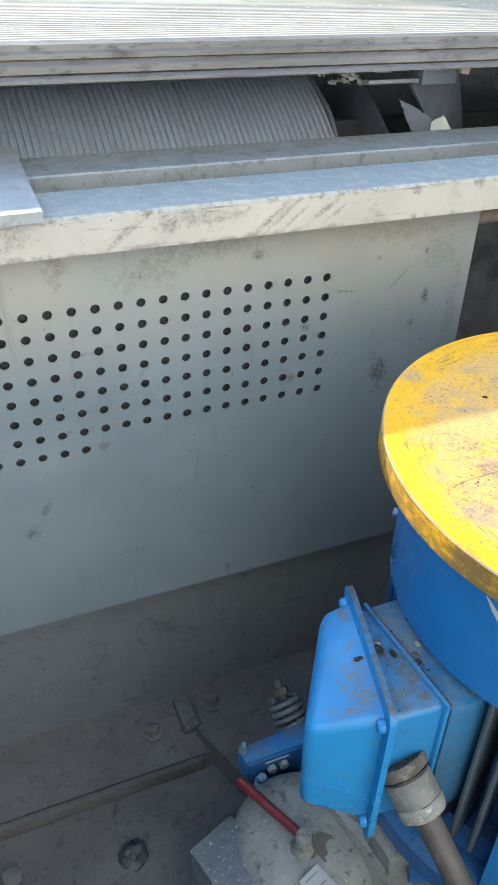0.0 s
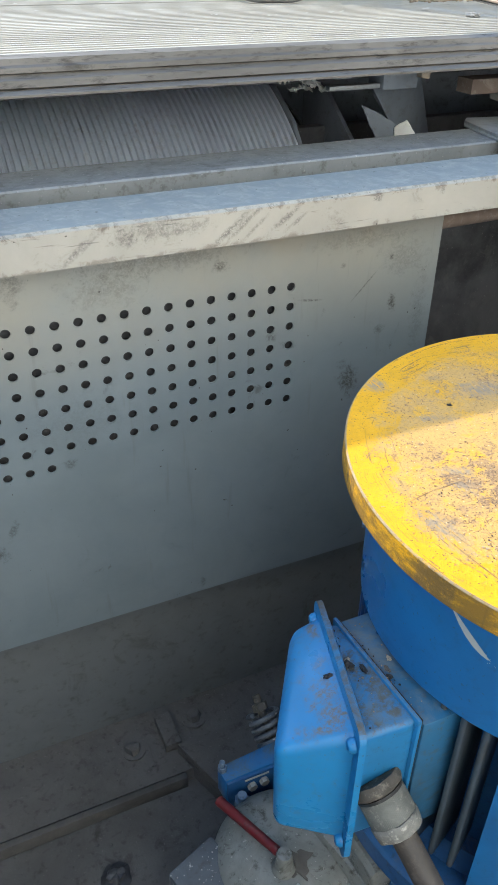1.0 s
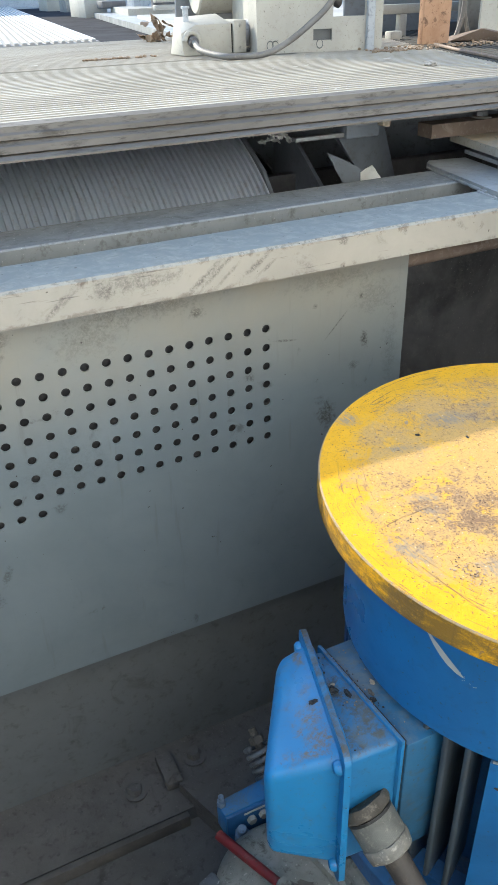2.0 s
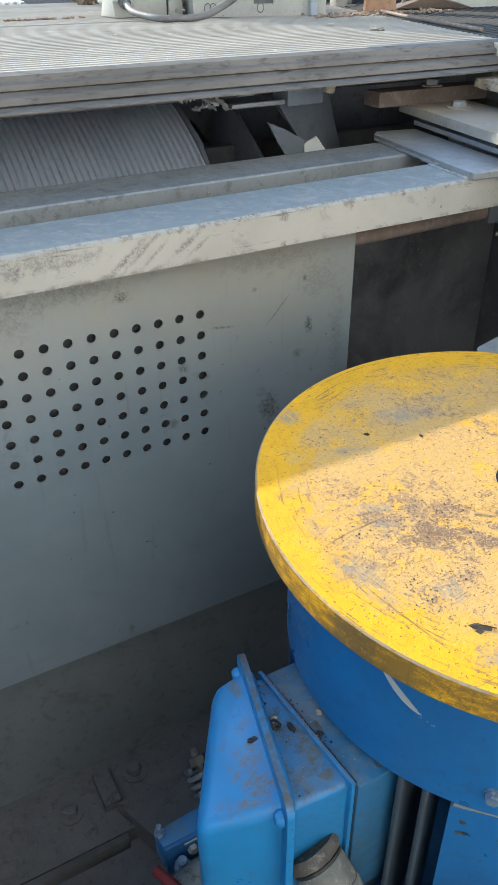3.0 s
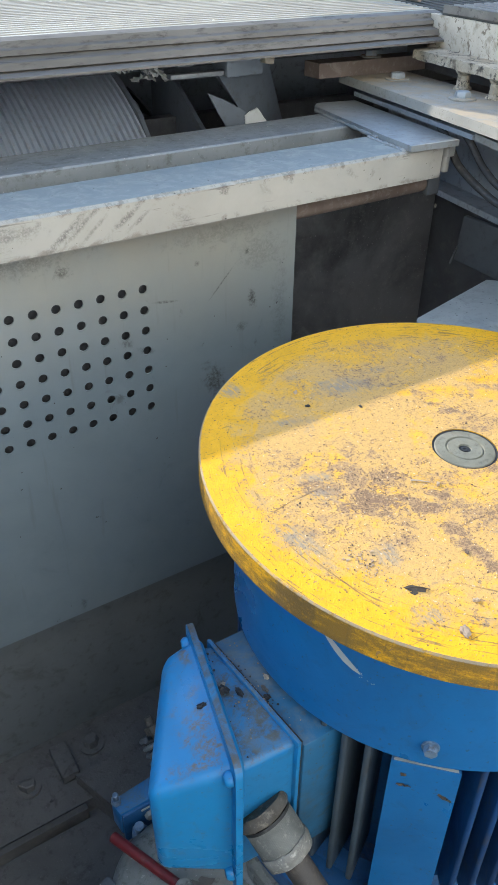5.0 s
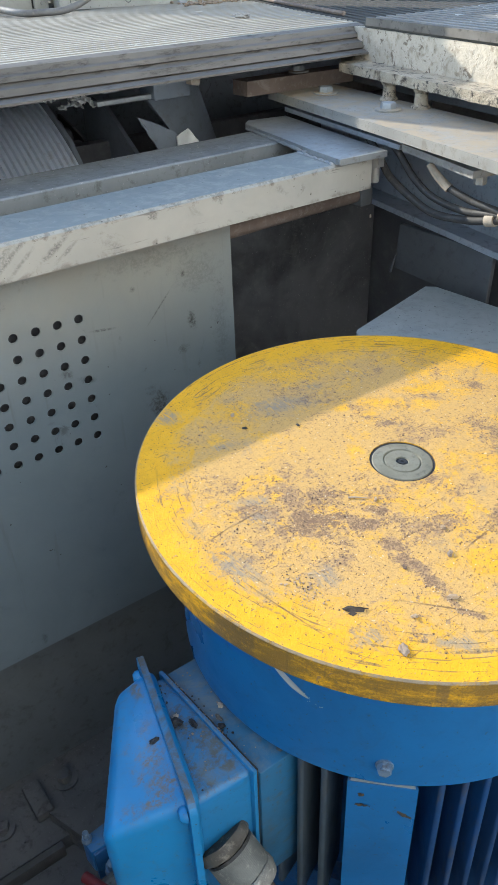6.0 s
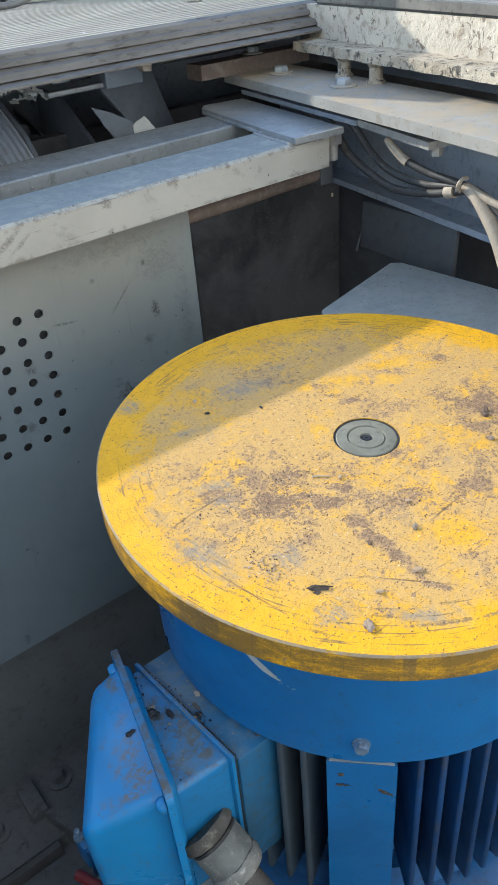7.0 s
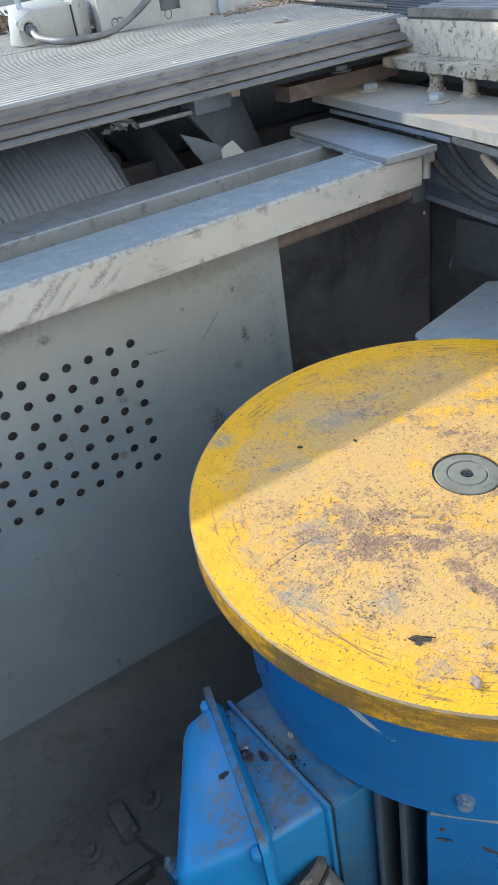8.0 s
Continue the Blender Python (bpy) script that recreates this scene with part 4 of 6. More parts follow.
part("end_cheek", hull([(x, y, z) for x in (0.0625, 0.070) for y, z in ((0.66, 0.765), (0.72, 0.83), (0.79, 0.868), (0.86, 0.88), (0.86, 0.72), (0.70, 0.72))], 0.002), SHADED, step, "blue-grey end cheek")
# added sheet; its blue-grey stands in for haze in the recess
solid("pit_backing", box(-1.2, 0.9, 1.08, 1.10, 0.0, 0.905, 0), BLUEGREY, "added sheet closing the space under the platform, haze in its colour", "sheet", kind="structure")

# ---- machinery in the gap right of the step ----
chain = thing("step_chain", (0.12, 0.8, 0.72), "black greasy roller chain beside the step", "chain")
for k in range(9):
    a = radians(104 + 5.2 * k)
    q = Vector((0.088, 1.00 + 0.37 * math.cos(a), 0.450 + 0.37 * math.sin(a)))
    part("roller", crumple(rod(0.013, q, q + Vector((0.05, 0, 0)), 18, 0.004), 70, 0.006, k), DARK, chain)
    for x in (0.084, 0.146):
        part("link_plate", turned(prism([(-0.026, -0.010), (0.026, -0.010), (0.026, 0.010), (-0.026, 0.010)], 0, 0.004, 0.001), Matrix.Translation(q + Vector((x - 0.09, 0, 0))) @ Matrix.Rotation(a + math.pi / 2, 4, "X") @ Matrix(((0, 0, 1, 0), (1, 0, 0, 0), (0, 1, 0, 0), (0, 0, 0, 1)))), DARK, chain)
solid("grease_guard", crumple(hull([(x, y, z) for x in (0.165, 0.172) for y, z in ((0.70, 0.78), (0.80, 0.85), (0.88, 0.86), (0.88, 0.70), (0.70, 0.70))], 0.0), 30, 0.004), SHADED, "blue-grey greasy guard plate behind the chain", "guard")


def foil_scrap(run, width, seed):
    """A ragged ribbon of foil along a run, crushed at two scales."""
    pts = smooth_path(run, 14)
    rnd = random.Random(seed)
    bm = bmesh.new()
    rows = []
    for i, q in enumerate(pts):
        w = width * rnd.uniform(0.35, 1.3) * math.sin(math.pi * (0.08 + 0.84 * i / (len(pts) - 1)))
        rows.append([bm.verts.new(q + Vector((0, (k - 2) * 0.003, (k - 2) * 0.25 * w))) for k in range(5)])
    for a, b in zip(rows, rows[1:]):
        for k in range(4):
            bm.faces.new((a[k], a[k + 1], b[k + 1], b[k]))
    return crumple(crumple(bm, 260, 0.0045, seed), 90, 0.004, seed + 3)


for k, (run, w) in enumerate(((((0.016, 0.695, 0.8945), (0.030, 0.693, 0.892), (0.046, 0.692, 0.8945), (0.062, 0.692, 0.892)), 0.009), (((0.056, 0.690, 0.892), (0.074, 0.690, 0.886), (0.096, 0.692, 0.880)), 0.011), (((0.050, 0.700, 0.874), (0.070, 0.702, 0.878), (0.084, 0.702, 0.873)), 0.004), (((0.096, 0.700, 0.872), (0.112, 0.700, 0.875)), 0.005))):
    solid("torn_foil", foil_scrap(run, w, k), FOIL, "crumpled scrap of foil under the platform, sun fleck in its colour", "scrap", "foil scraps", angle=10)
hanger = thing("hanger_bracket", (0.12, 0.63, 0.89), "bracket of plates and a pale lug hung under the platform", "bracket")
part("bar", box(0.068, 0.148, 0.622, 0.634, 0.884, 0.890, 0.001), STEEL, hanger, "pale flat bar")
part("block", box(0.148, 0.205, 0.615, 0.655, 0.882, 0.914, 0.002), SHADED, hanger)
part("block", box(0.078, 0.102, 0.622, 0.64, 0.898, 0.914, 0.002), STEEL, hanger)
part("lug", hull([(0.183, 0.578, 0.914), (0.200, 0.578, 0.914), (0.183, 0.592, 0.914), (0.200, 0.592, 0.914), (0.184, 0.578, 0.901), (0.197, 0.578, 0.899), (0.184, 0.592, 0.901), (0.197, 0.592, 0.899)], 0.0015), PALE, hanger, "pale worn lug")
folded = thing("folded_sheet", (0.24, 0.70, 0.78), "dark folded sheet with a pale torn edge hanging below the platform", "sheet")
part("sheet", hull([(0.155, 0.66, 0.885), (0.27, 0.70, 0.885), (0.33, 0.74, 0.78), (0.255, 0.70, 0.775), (0.16, 0.675, 0.88), (0.33, 0.76, 0.78)], 0.001), SHADED, folded)


def torn(outline, y, t, size, amount, seed=0):
    """A torn upright scrap of sheet: an outline in the x-z plane with a little thickness, buckled."""
    bm = bmesh.new()
    a = [bm.verts.new((x, y, z)) for x, z in outline]
    b = [bm.verts.new((x, y + t, z)) for x, z in outline]
    bm.faces.new(a)
    bm.faces.new(b)
    for i in range(len(outline)):
        j = (i + 1) % len(outline)
        bm.faces.new((a[i], a[j], b[j], b[i]))
    bmesh.ops.triangulate(bm, faces=bm.faces[:])
    bmesh.ops.subdivide_edges(bm, edges=bm.edges[:], cuts=2, use_grid_fill=True)
    return crumple(bm, size, amount, seed)


part("pale_fold", torn([(0.1408, 0.8570), (0.1530, 0.8430), (0.1615, 0.8330), (0.1700, 0.8180), (0.1747, 0.8040), (0.2090, 0.8040), (0.2057, 0.8150), (0.2023, 0.8269), (0.1900, 0.8350), (0.1757, 0.8414)], 0.655, 0.002, 60, 0.003, 2), SHADED, folded, "pale grey torn fold")
part("sun_fleck_fold", torn([(0.2020, 0.8040), (0.2016, 0.8222), (0.2100, 0.8262), (0.2213, 0.8332), (0.2240, 0.8270), (0.2276, 0.8233), (0.2350, 0.8150), (0.2371, 0.8060)], 0.6515, 0.002, 60, 0.003, 5), FOIL, folded, "fold painted white for a sun fleck")

# ---- end of the pit: rail, crusted frame, channel, cables ----
rail = thing("slide_rail", (0.33, 0.3, 0.856), "pale blue-grey steel rail with hexagon bolts, partly in sun", "rail")


def strip(y0, y1, xl0, xl1, xr0, xr1):
    """Plan outline of a member that runs at the skew of the pit end."""
    return [(xl0, y0), (xr0, y0), (xr1, y1), (xl1, y1)]


part("top_flange", prism(strip(-0.30, 0.64, 0.176, 0.357, 0.315, 0.462), 0.856, 0.868, 0.0057, 4), RAIL, rail, "pale dusty rounded top flange")
part("lower_lip", prism([(0.322, 0.334), (0.350, 0.329), (0.404, 0.62), (0.376, 0.625)], 0.838, 0.844, 0.0015), BLUEGREY, rail, "blue-grey lower lip")
part("web", prism(strip(-0.30, 0.64, 0.285, 0.462, 0.293, 0.470), 0.80, 0.8555, 0.001), BLUEGREY, rail)
part("packing_strip", prism([(0.285, 0.19), (0.318, 0.184), (0.350, 0.325), (0.322, 0.330)], 0.838, 0.846, 0.001), ZINC, rail, "pale packing strip")
part("strip_bolt", hexhead(0.007, 0.010, (0.306, 0.196, 0.828)), ZINC, rail)


def set_bolt(x, y, z, parent, r=0.0112):
    b = part("washer", lathe([(0, 0), (r * 1.55, 0), (r * 1.55, 0.0018), (r * 1.4, 0.0024), (0, 0.0024)], 28, (x, y, z)), RAIL, parent)
    part("bolt_head", lathe([(0, 0.002), (r * 0.95, 0.002), (r * 0.95, 0.0075), (r * 0.82, 0.0095), (0, 0.0100)], 6, (x, y, z)), STEEL, parent)
    return b


set_bolt(0.396, 0.556, 0.8682, rail)
set_bolt(0.371, 0.405, 0.8682, rail)
stud = thing("stud_bolt", (0.320, 0.372, 0.80), "zinc stud with a nut below the end plate", "bolt")
part("nut", hexhead(0.0115, 0.015, (0.320, 0.372, 0.813)), ZINC, stud)
part("shank", rod(0.0065, (0.320, 0.372, 0.793), (0.320, 0.372, 0.829)), ZINC, stud)

crust = thing("crusted_frame", (0.40, 0.3, 0.895), "steel angle frame crusted with cement, sunlit on its near part", "steel frame")


def crusted_strip(y0, y1, xa, xb, z0, z1, ny, amp, seed):
    """A bar along the skewed end with a lumpy crust."""
    bm = bmesh.new()
    prof = [(xa, z0), (xa, (z0 + z1) / 2), (xa, z1), ((xa + xb) / 2, z1), (xb, z1), (xb, z0)]
    prev = None
    for j in range(ny + 1):
        y = y0 + (y1 - y0) * j / ny
        ring = []
        for x, z in prof:
            q = Vector((x + skew(y), y, z))
            d = noise.noise(q * 55 + Vector((seed, 0, 0))) + 0.6 * noise.noise(q * 140)
            ring.append(bm.verts.new(q + Vector((-d * amp * (x < xb), 0, d * amp * (0.4 if z == z1 else 0.7)))))
        if prev:
            for k in range(len(prof)):
                m = (k + 1) % len(prof)
                bm.faces.new((prev[k], prev[m], ring[m], ring[k]))
        else:
            bm.faces.new(ring)
        prev = ring
    bm.faces.new(prev)
    return bm


part("lower_flange", crusted_strip(-0.30, 0.56, 0.325, 0.40, 0.893, 0.905, 150, 0.0022, 3), CRUST, crust, "thick cement-crusted lower flange")
part("web", crusted_strip(-0.30, 0.58, 0.366, 0.380, 0.903, 0.946, 150, 0.0010, 9), WEB, crust, "stained upright web, paint peeling brown")
part("corner_plate", prism([(0.475, 0.50), (0.52, 0.495), (0.53, 0.568), (0.492, 0.568)], 0.906, 0.946, 0.002), STEEL, crust)
# sheet added to make the gap behind the rail dark
part("gap_sheet", prism(strip(-0.30, 0.60, 0.330, 0.490, 0.334, 0.494), 0.869, 0.893, 0), DARK, crust, "dark sheet added in the gap behind the rail")
for y in (0.455, 0.385):
    x = 0.335 + skew(y) + 0.006
    p = part("stand_off", lathe([(0, 0), (0.0125, 0), (0.0125, 0.004), (0.009, 0.007), (0.0085, 0.02), (0.012, 0.024), (0.0125, 0.030), (0, 0.030)], 18, (x, y, 0.866)), CRUST, crust, "crusted stand-off")
top_plate = thing("top_plate", (0.6, 0.2, 0.946), "ribbed metal floor plate beside the pit", "floor plate")


def end_edge(y):
    """Left edge of the end plates: along the crusted frame, then along the platform's end."""
    return 0.358 + skew(y) if y < 0.56 else 0.484 + 0.335 * (y - 0.56)


for ya, yb in ((-0.35, 0.557), (0.563, 1.22), (1.224, 1.90)):
    bm_t = ribbed_plate(ya, yb, 0.0, 1.20, 0.958 if yb < 0.56 else 0.9485)
    for v in bm_t.verts:
        x, y = v.co.x, v.co.y
        v.co.x, v.co.y = end_edge(x) + (0.012 if yb < 0.56 else 0.004) + y, x
    part("ribbed_plate", bm_t, ALU_END, top_plate, "worn ribbed floor plate", 20)
part("edge_strip", prism([(end_edge(-0.35) + 0.007, -0.35), (end_edge(-0.35) + 0.0115, -0.35), (end_edge(0.55) + 0.0115, 0.55), (end_edge(0.55) + 0.007, 0.55)], 0.9495, 0.9595, 0.001), LIP, top_plate, "thin metal edge strip")

channel = thing("cable_channel", (0.37, 0.25, 0.72), "blue-grey painted channel below the rail", "channel")
part("web", prism(strip(-0.30, 0.56, 0.325, 0.480, 0.333, 0.488), 0.726, 0.80, 0.001), BLUEGREY, channel)
part("lower_flange", prism(strip(-0.30, 0.56, 0.290, 0.445, 0.333, 0.488), 0.718, 0.726, 0.001), BLUEGREY, channel)
hanging = thing("hanging_plate", (0.408, 0.32, 0.64), "dark grey steel plate with a bent edge hung below the channel", "plate")
part("sheet", turned(hull([(0.404, 0.238, 0.642), (0.404, 0.406, 0.648), (0.404, 0.400, 0.714), (0.404, 0.236, 0.714), (0.412, 0.238, 0.642), (0.412, 0.406, 0.648), (0.412, 0.400, 0.714), (0.412, 0.236, 0.714)], 0.0015), Matrix()), GREY_DARK, hanging)
part("bent_edge", hull([(0.398, 0.404, 0.642), (0.404, 0.412, 0.640), (0.404, 0.400, 0.674), (0.399, 0.399, 0.672), (0.396, 0.408, 0.644)], 0.001), GREY_DARK, hanging, "paler bent edge")
# dark sheet added to keep the shaded gap beside the plate black
solid("wall_gap_shade", box(0.56, 0.57, -0.60, 0.79, -0.02, 0.80, 0), DARK, "dark sheet added to fill the shaded gap at the side", "wall", kind="structure")
oily = thing("oily_machine", (0.25, 0.6, 0.0), "dark oily machine plates and pipes deep in the gap", "machine")
part("plate", crumple(box(0.11, 0.555, 0.60, 0.615, -0.02, 0.79, 0.004), 9, 0.012), OILY, oily, "greasy upright plate")
part("plate", crumple(box(0.15, 0.22, 0.56, 0.575, 0.2, 0.70, 0.004), 12, 0.008, 3), OILY, oily, "smudged dim plate")
part("pipe", tube([(0.235, 0.62, 0.0), (0.24, 0.62, 0.4), (0.245, 0.63, 0.7)], 0.012, 12), DARK, oily)
part("drip_nozzle", lathe([(0, 0), (0.0014, 0.0005), (0.0016, 0.003), (0.001, 0.005), (0, 0.005)], 12, (0.345, 0.40, 0.735)), PALE, oily, "small pale nozzle")
solid("brown_bar", prism([(0.30, 0.615), (0.62, 0.60), (0.62, 0.635), (0.30, 0.65)], 0.868, 0.888, 0.002), RUST, "rust-brown bar behind the rail", "bar")
set_bolt(0.405, 0.628, 0.8884, thing("bar_bolt", (0.405, 0.628, 0.8884), "zinc bolt on the brown bar", "bolt"), 0.010)

hose = thing("cable_bundle", (0.3, 0.25, 0.78), "dusty grey cables tied together under the rail", "cables")
part("cable", tube([(0.345, 0.420, 0.845), (0.338, 0.385, 0.822), (0.335, 0.360, 0.800), (0.335, 0.320, 0.781), (0.335, 0.280, 0.770), (0.335, 0.228, 0.774), (0.335, 0.196, 0.781), (0.335, 0.160, 0.786), (0.330, 0.10, 0.76)], 0.0048), RUBBER, hose)
part("cable", tube([(0.350, 0.410, 0.852), (0.343, 0.375, 0.842), (0.340, 0.350, 0.828), (0.338, 0.322, 0.805), (0.338, 0.288, 0.788), (0.338, 0.240, 0.782), (0.336, 0.200, 0.787), (0.334, 0.160, 0.789), (0.33, 0.10, 0.765)], 0.0044), RUBBER, hose)
part("cable", tube([(0.3315, 0.268, 0.810), (0.333, 0.262, 0.806), (0.334, 0.225, 0.797), (0.335, 0.175, 0.791), (0.335, 0.12, 0.772)], 0.0044), RUBBER, hose)
part("sleeve", tube([(0.3255, 0.2875, 0.8295), (0.3280, 0.280, 0.821), (0.3315, 0.268, 0.810), (0.333, 0.260, 0.805)], lambda s: 0.0042 + 0.0016 * s), PALE, hose, "pale cable sleeve")
part("sleeve", tube([(0.333, 0.176, 0.7915), (0.330, 0.158, 0.784), (0.328, 0.140, 0.768), (0.326, 0.120, 0.745), (0.324, 0.10, 0.71)], lambda s: 0.0055 + 0.004 * s), PALE, hose, "pale torn sleeve")
part("sleeve", tube([(0.333, 0.172, 0.7925), (0.331, 0.145, 0.785), (0.330, 0.110, 0.778), (0.330, 0.06, 0.77)], 0.0045), PALE, hose, "pale sleeve")
part("tie", tube([(0.334, 0.181, 0.785), (0.326, 0.179, 0.789), (0.322, 0.176, 0.796), (0.326, 0.174, 0.802), (0.333, 0.174, 0.801)], 0.0024, 8), PALE, hose, "pale cable tie")
part("sleeve", tube([(0.335, 0.202, 0.780), (0.335, 0.196, 0.7815), (0.335, 0.190, 0.783)], 0.0072), PALE, hose, "pale sleeve end")

# ---- grey cover plate behind the flywheel ----
cover_box = thing("cover_box", (0.27, 0.17, 0.60), "grey zinc-coated box cover with a speckled top", "box cover")
part("lid", prism([(0.1775, 0.2440), (0.1835, 0.2485), (0.340, 0.2875), (0.350, 0.278), (0.360, 0.15), (0.362, 0.02), (0.29, -0.12), (0.14, -0.12), (0.13, 0.05), (0.160, 0.20)], 0.664, 0.672, 0.0015), DECK, cover_box, "speckled grey lid")
part("body", prism([(0.160, 0.233), (0.335, 0.267), (0.340, 0.03), (0.285, -0.11), (0.225, -0.11), (0.22, 0.05)], 0.40, 0.6635, 0.002), GREY_DARK, cover_box)

# ---- motor ----
motor = thing("electric_motor", (0, 0, 0.30), "blue vertical electric motor with cooling fins and terminal box", "motor")
R_DISC, Z_TOP, Z_LOW = 0.2170, 0.704, 0.680
# the flywheel sits some degrees out of level
LEAN = Matrix.Translation((-0.0028, -0.0020, 0.7024)) @ Matrix.Rotation(radians(2.9), 4, "X") @ Matrix.Translation((-0.0015, -0.0030, -0.7040))
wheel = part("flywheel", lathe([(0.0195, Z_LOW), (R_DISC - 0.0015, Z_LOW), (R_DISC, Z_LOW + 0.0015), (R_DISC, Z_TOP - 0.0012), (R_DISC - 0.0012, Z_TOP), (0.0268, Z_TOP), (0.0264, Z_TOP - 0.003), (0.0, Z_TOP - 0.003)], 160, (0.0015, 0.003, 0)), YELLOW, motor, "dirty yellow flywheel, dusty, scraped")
part("hub_seal", lathe([(0.0250, Z_TOP - 0.0029), (0.0267, Z_TOP - 0.0029), (0.0267, Z_TOP - 0.0009), (0.0250, Z_TOP - 0.0012)], 64, (0.0015, 0.003, 0)), BLACK, wheel, "dark dirt-filled gap round the washer")
part("hub_washer", lathe([(0, Z_TOP - 0.0028), (0.0248, Z_TOP - 0.0028), (0.0248, Z_TOP - 0.0010), (0.0240, Z_TOP - 0.0002), (0.0160, Z_TOP + 0.0004), (0.0150, Z_TOP - 0.0012), (0.0140, Z_TOP + 0.0002), (0.0055, Z_TOP + 0.0002), (0.0045, Z_TOP - 0.0022), (0, Z_TOP - 0.0022)], 64, (0.0015, 0.003, 0)), HUB, wheel, "grey hub washer with a centre hole")
part("centre_screw", lathe([(0, Z_TOP - 0.0020), (0.0036, Z_TOP - 0.0020), (0.0032, Z_TOP - 0.0006), (0.0014, Z_TOP - 0.0006), (0.0012, Z_TOP - 0.0016), (0, Z_TOP - 0.0016)], 20, (0.0015, 0.003, 0)), BLACK, wheel)
R_COWL, Z_COWL = 0.190, 0.544
part("shaft", rod(0.05, (0, 0, 0.655), (0, 0, 0.6798)), DARK, motor)
cowl = part("fan_cowl", lathe([(R_COWL - 0.002, Z_COWL), (R_COWL, Z_COWL), (R_COWL, 0.658), (R_COWL - 0.006, 0.664), (0.06, 0.664), (0.06, 0.662), (R_COWL - 0.007, 0.662), (R_COWL - 0.002, 0.657)], 128), BLUE, motor, "smooth blue fan cowl")
# narrow pale streak on the cowl, flecked at its lower end
cowl_streak = bmesh.new()
run = [(195.6, 0.6455, 0.0006), (198.2, 0.6372, 0.0019), (200.4, 0.6308, 0.0025), (202.6, 0.6252, 0.0025), (204.6, 0.6210, 0.0018), (206.2, 0.6182, 0.0005)]
prev = None
for a, z, w in run:
    pair = [cowl_streak.verts.new(((R_COWL + 0.0003) * math.cos(radians(a + d)), (R_COWL + 0.0003) * math.sin(radians(a + d)), z + e)) for d, e in ((-w * 230, -w * 1.0), (w * 230, w * 1.0))]
    if prev:
        cowl_streak.faces.new((prev[0], prev[1], pair[1], pair[0]))
    prev = pair
flecks = random.Random(21)
for _ in range(26):
    a, z, w = 204.5 + flecks.random() ** 1.6 * 5.0, 0.0, flecks.uniform(0.0003, 0.0007)
    z = 0.6212 - (a - 204.5) * 0.0016 + flecks.gauss(0, 0.0012)
    cowl_streak.faces.new([cowl_streak.verts.new(((R_COWL + 0.0003) * math.cos(radians(a + 300 * w * du)), (R_COWL + 0.0003) * math.sin(radians(a + 300 * w * du)), z + w * dz)) for du, dz in ((-1, 0.2), (0.1, -0.9), (1, -0.1), (0.2, 0.8))])
part("pale_streak", cowl_streak, LABEL, cowl, "pale streak on the blue cowl, speckled at its end")
for a in (223.5, 133.5, 43.5, 313.5):
    c, s = math.cos(radians(a)), math.sin(radians(a))
    part("cowl_bolt", join(lathe([(0, 0), (0.0066, 0), (0.0066, 0.0012), (0, 0.0012)], 20, (c * R_COWL, s * R_COWL, 0.566), (c, s, 0)),
                           hexhead(0.0054, 0.0055, (c * (R_COWL + 0.0012), s * (R_COWL + 0.0012), 0.566), (c, s, 0))), BOLT, cowl, "grey-blue hexagon bolt")
part("stator", lathe([(0.138, 0.32), (0.138, 0.555), (0.10, 0.56), (0.0, 0.56), (0.0, 0.32)][::1], 96), NAVY, motor, "grimy dark blue stator body, shade painted in")
PAD = (215.8, 231.5)


def fin(a, r0=0.135, r1=0.187, z0=0.338, z1=0.546, t=0.0056):
    bm = box(r0, r1, -t / 2, t / 2, z0, z1, 0.0022, 3)
    return turned(bm, Matrix.Rotation(radians(a), 4, "Z"))


fins = [237.2 + 5.6 * k for k in range(25)] + [210.0 - 6.0 * k for k in range(0, 3)] + [175.0 - 5.6 * k for k in range(13)]
for a in fins:
    if 172 < a % 360 < 186:
        continue
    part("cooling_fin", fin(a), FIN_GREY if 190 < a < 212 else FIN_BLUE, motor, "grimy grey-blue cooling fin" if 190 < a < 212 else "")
c0, c1 = radians(PAD[0]), radians(PAD[1])
part("mounting_pad", prism([(0.14 * math.cos(c0), 0.14 * math.sin(c0)), (0.190 * math.cos(c0), 0.190 * math.sin(c0)), (0.190 * math.cos(c1), 0.190 * math.sin(c1)), (0.14 * math.cos(c1), 0.14 * math.sin(c1))], 0.30, 0.5385, 0.0015), BLUE, motor, "flat blue pad between the fins")
e0, e1 = radians(PAD[0] + 0.6), radians(PAD[1] - 0.6)
# thin pale strip along the pad's top edge
part("pale_edge", hull([(r * math.cos(q), r * math.sin(q), z) for r in (0.1870, 0.1892) for z in (0.5376, 0.5389) for q in (e0, e1)]), LABEL, motor, "pale strip along the top edge of the pad")
for a, z, w, h, t in ((219.0, 0.524, 0.0026, 0.0014, 0.2), (219.6, 0.511, 0.0055, 0.0013, -0.1), (229.0, 0.505, 0.0060, 0.0012, -0.5)):
    c, s_ = math.cos(radians(a)), math.sin(radians(a))
    smear = crumple(turned(plate_grid(-w, w, -h, h, 8, 3), Matrix.Translation((c * 0.1895, s_ * 0.1895, z)) @ Matrix.Rotation(radians(223.6 + 90), 4, "Z") @ Matrix.Rotation(radians(90), 4, "X") @ Matrix.Rotation(t, 4, "Z")), 420, 0.0016)
    part("paint_chip", smear, DRY_LEAF, motor, "dark chipped mark in the blue paint")
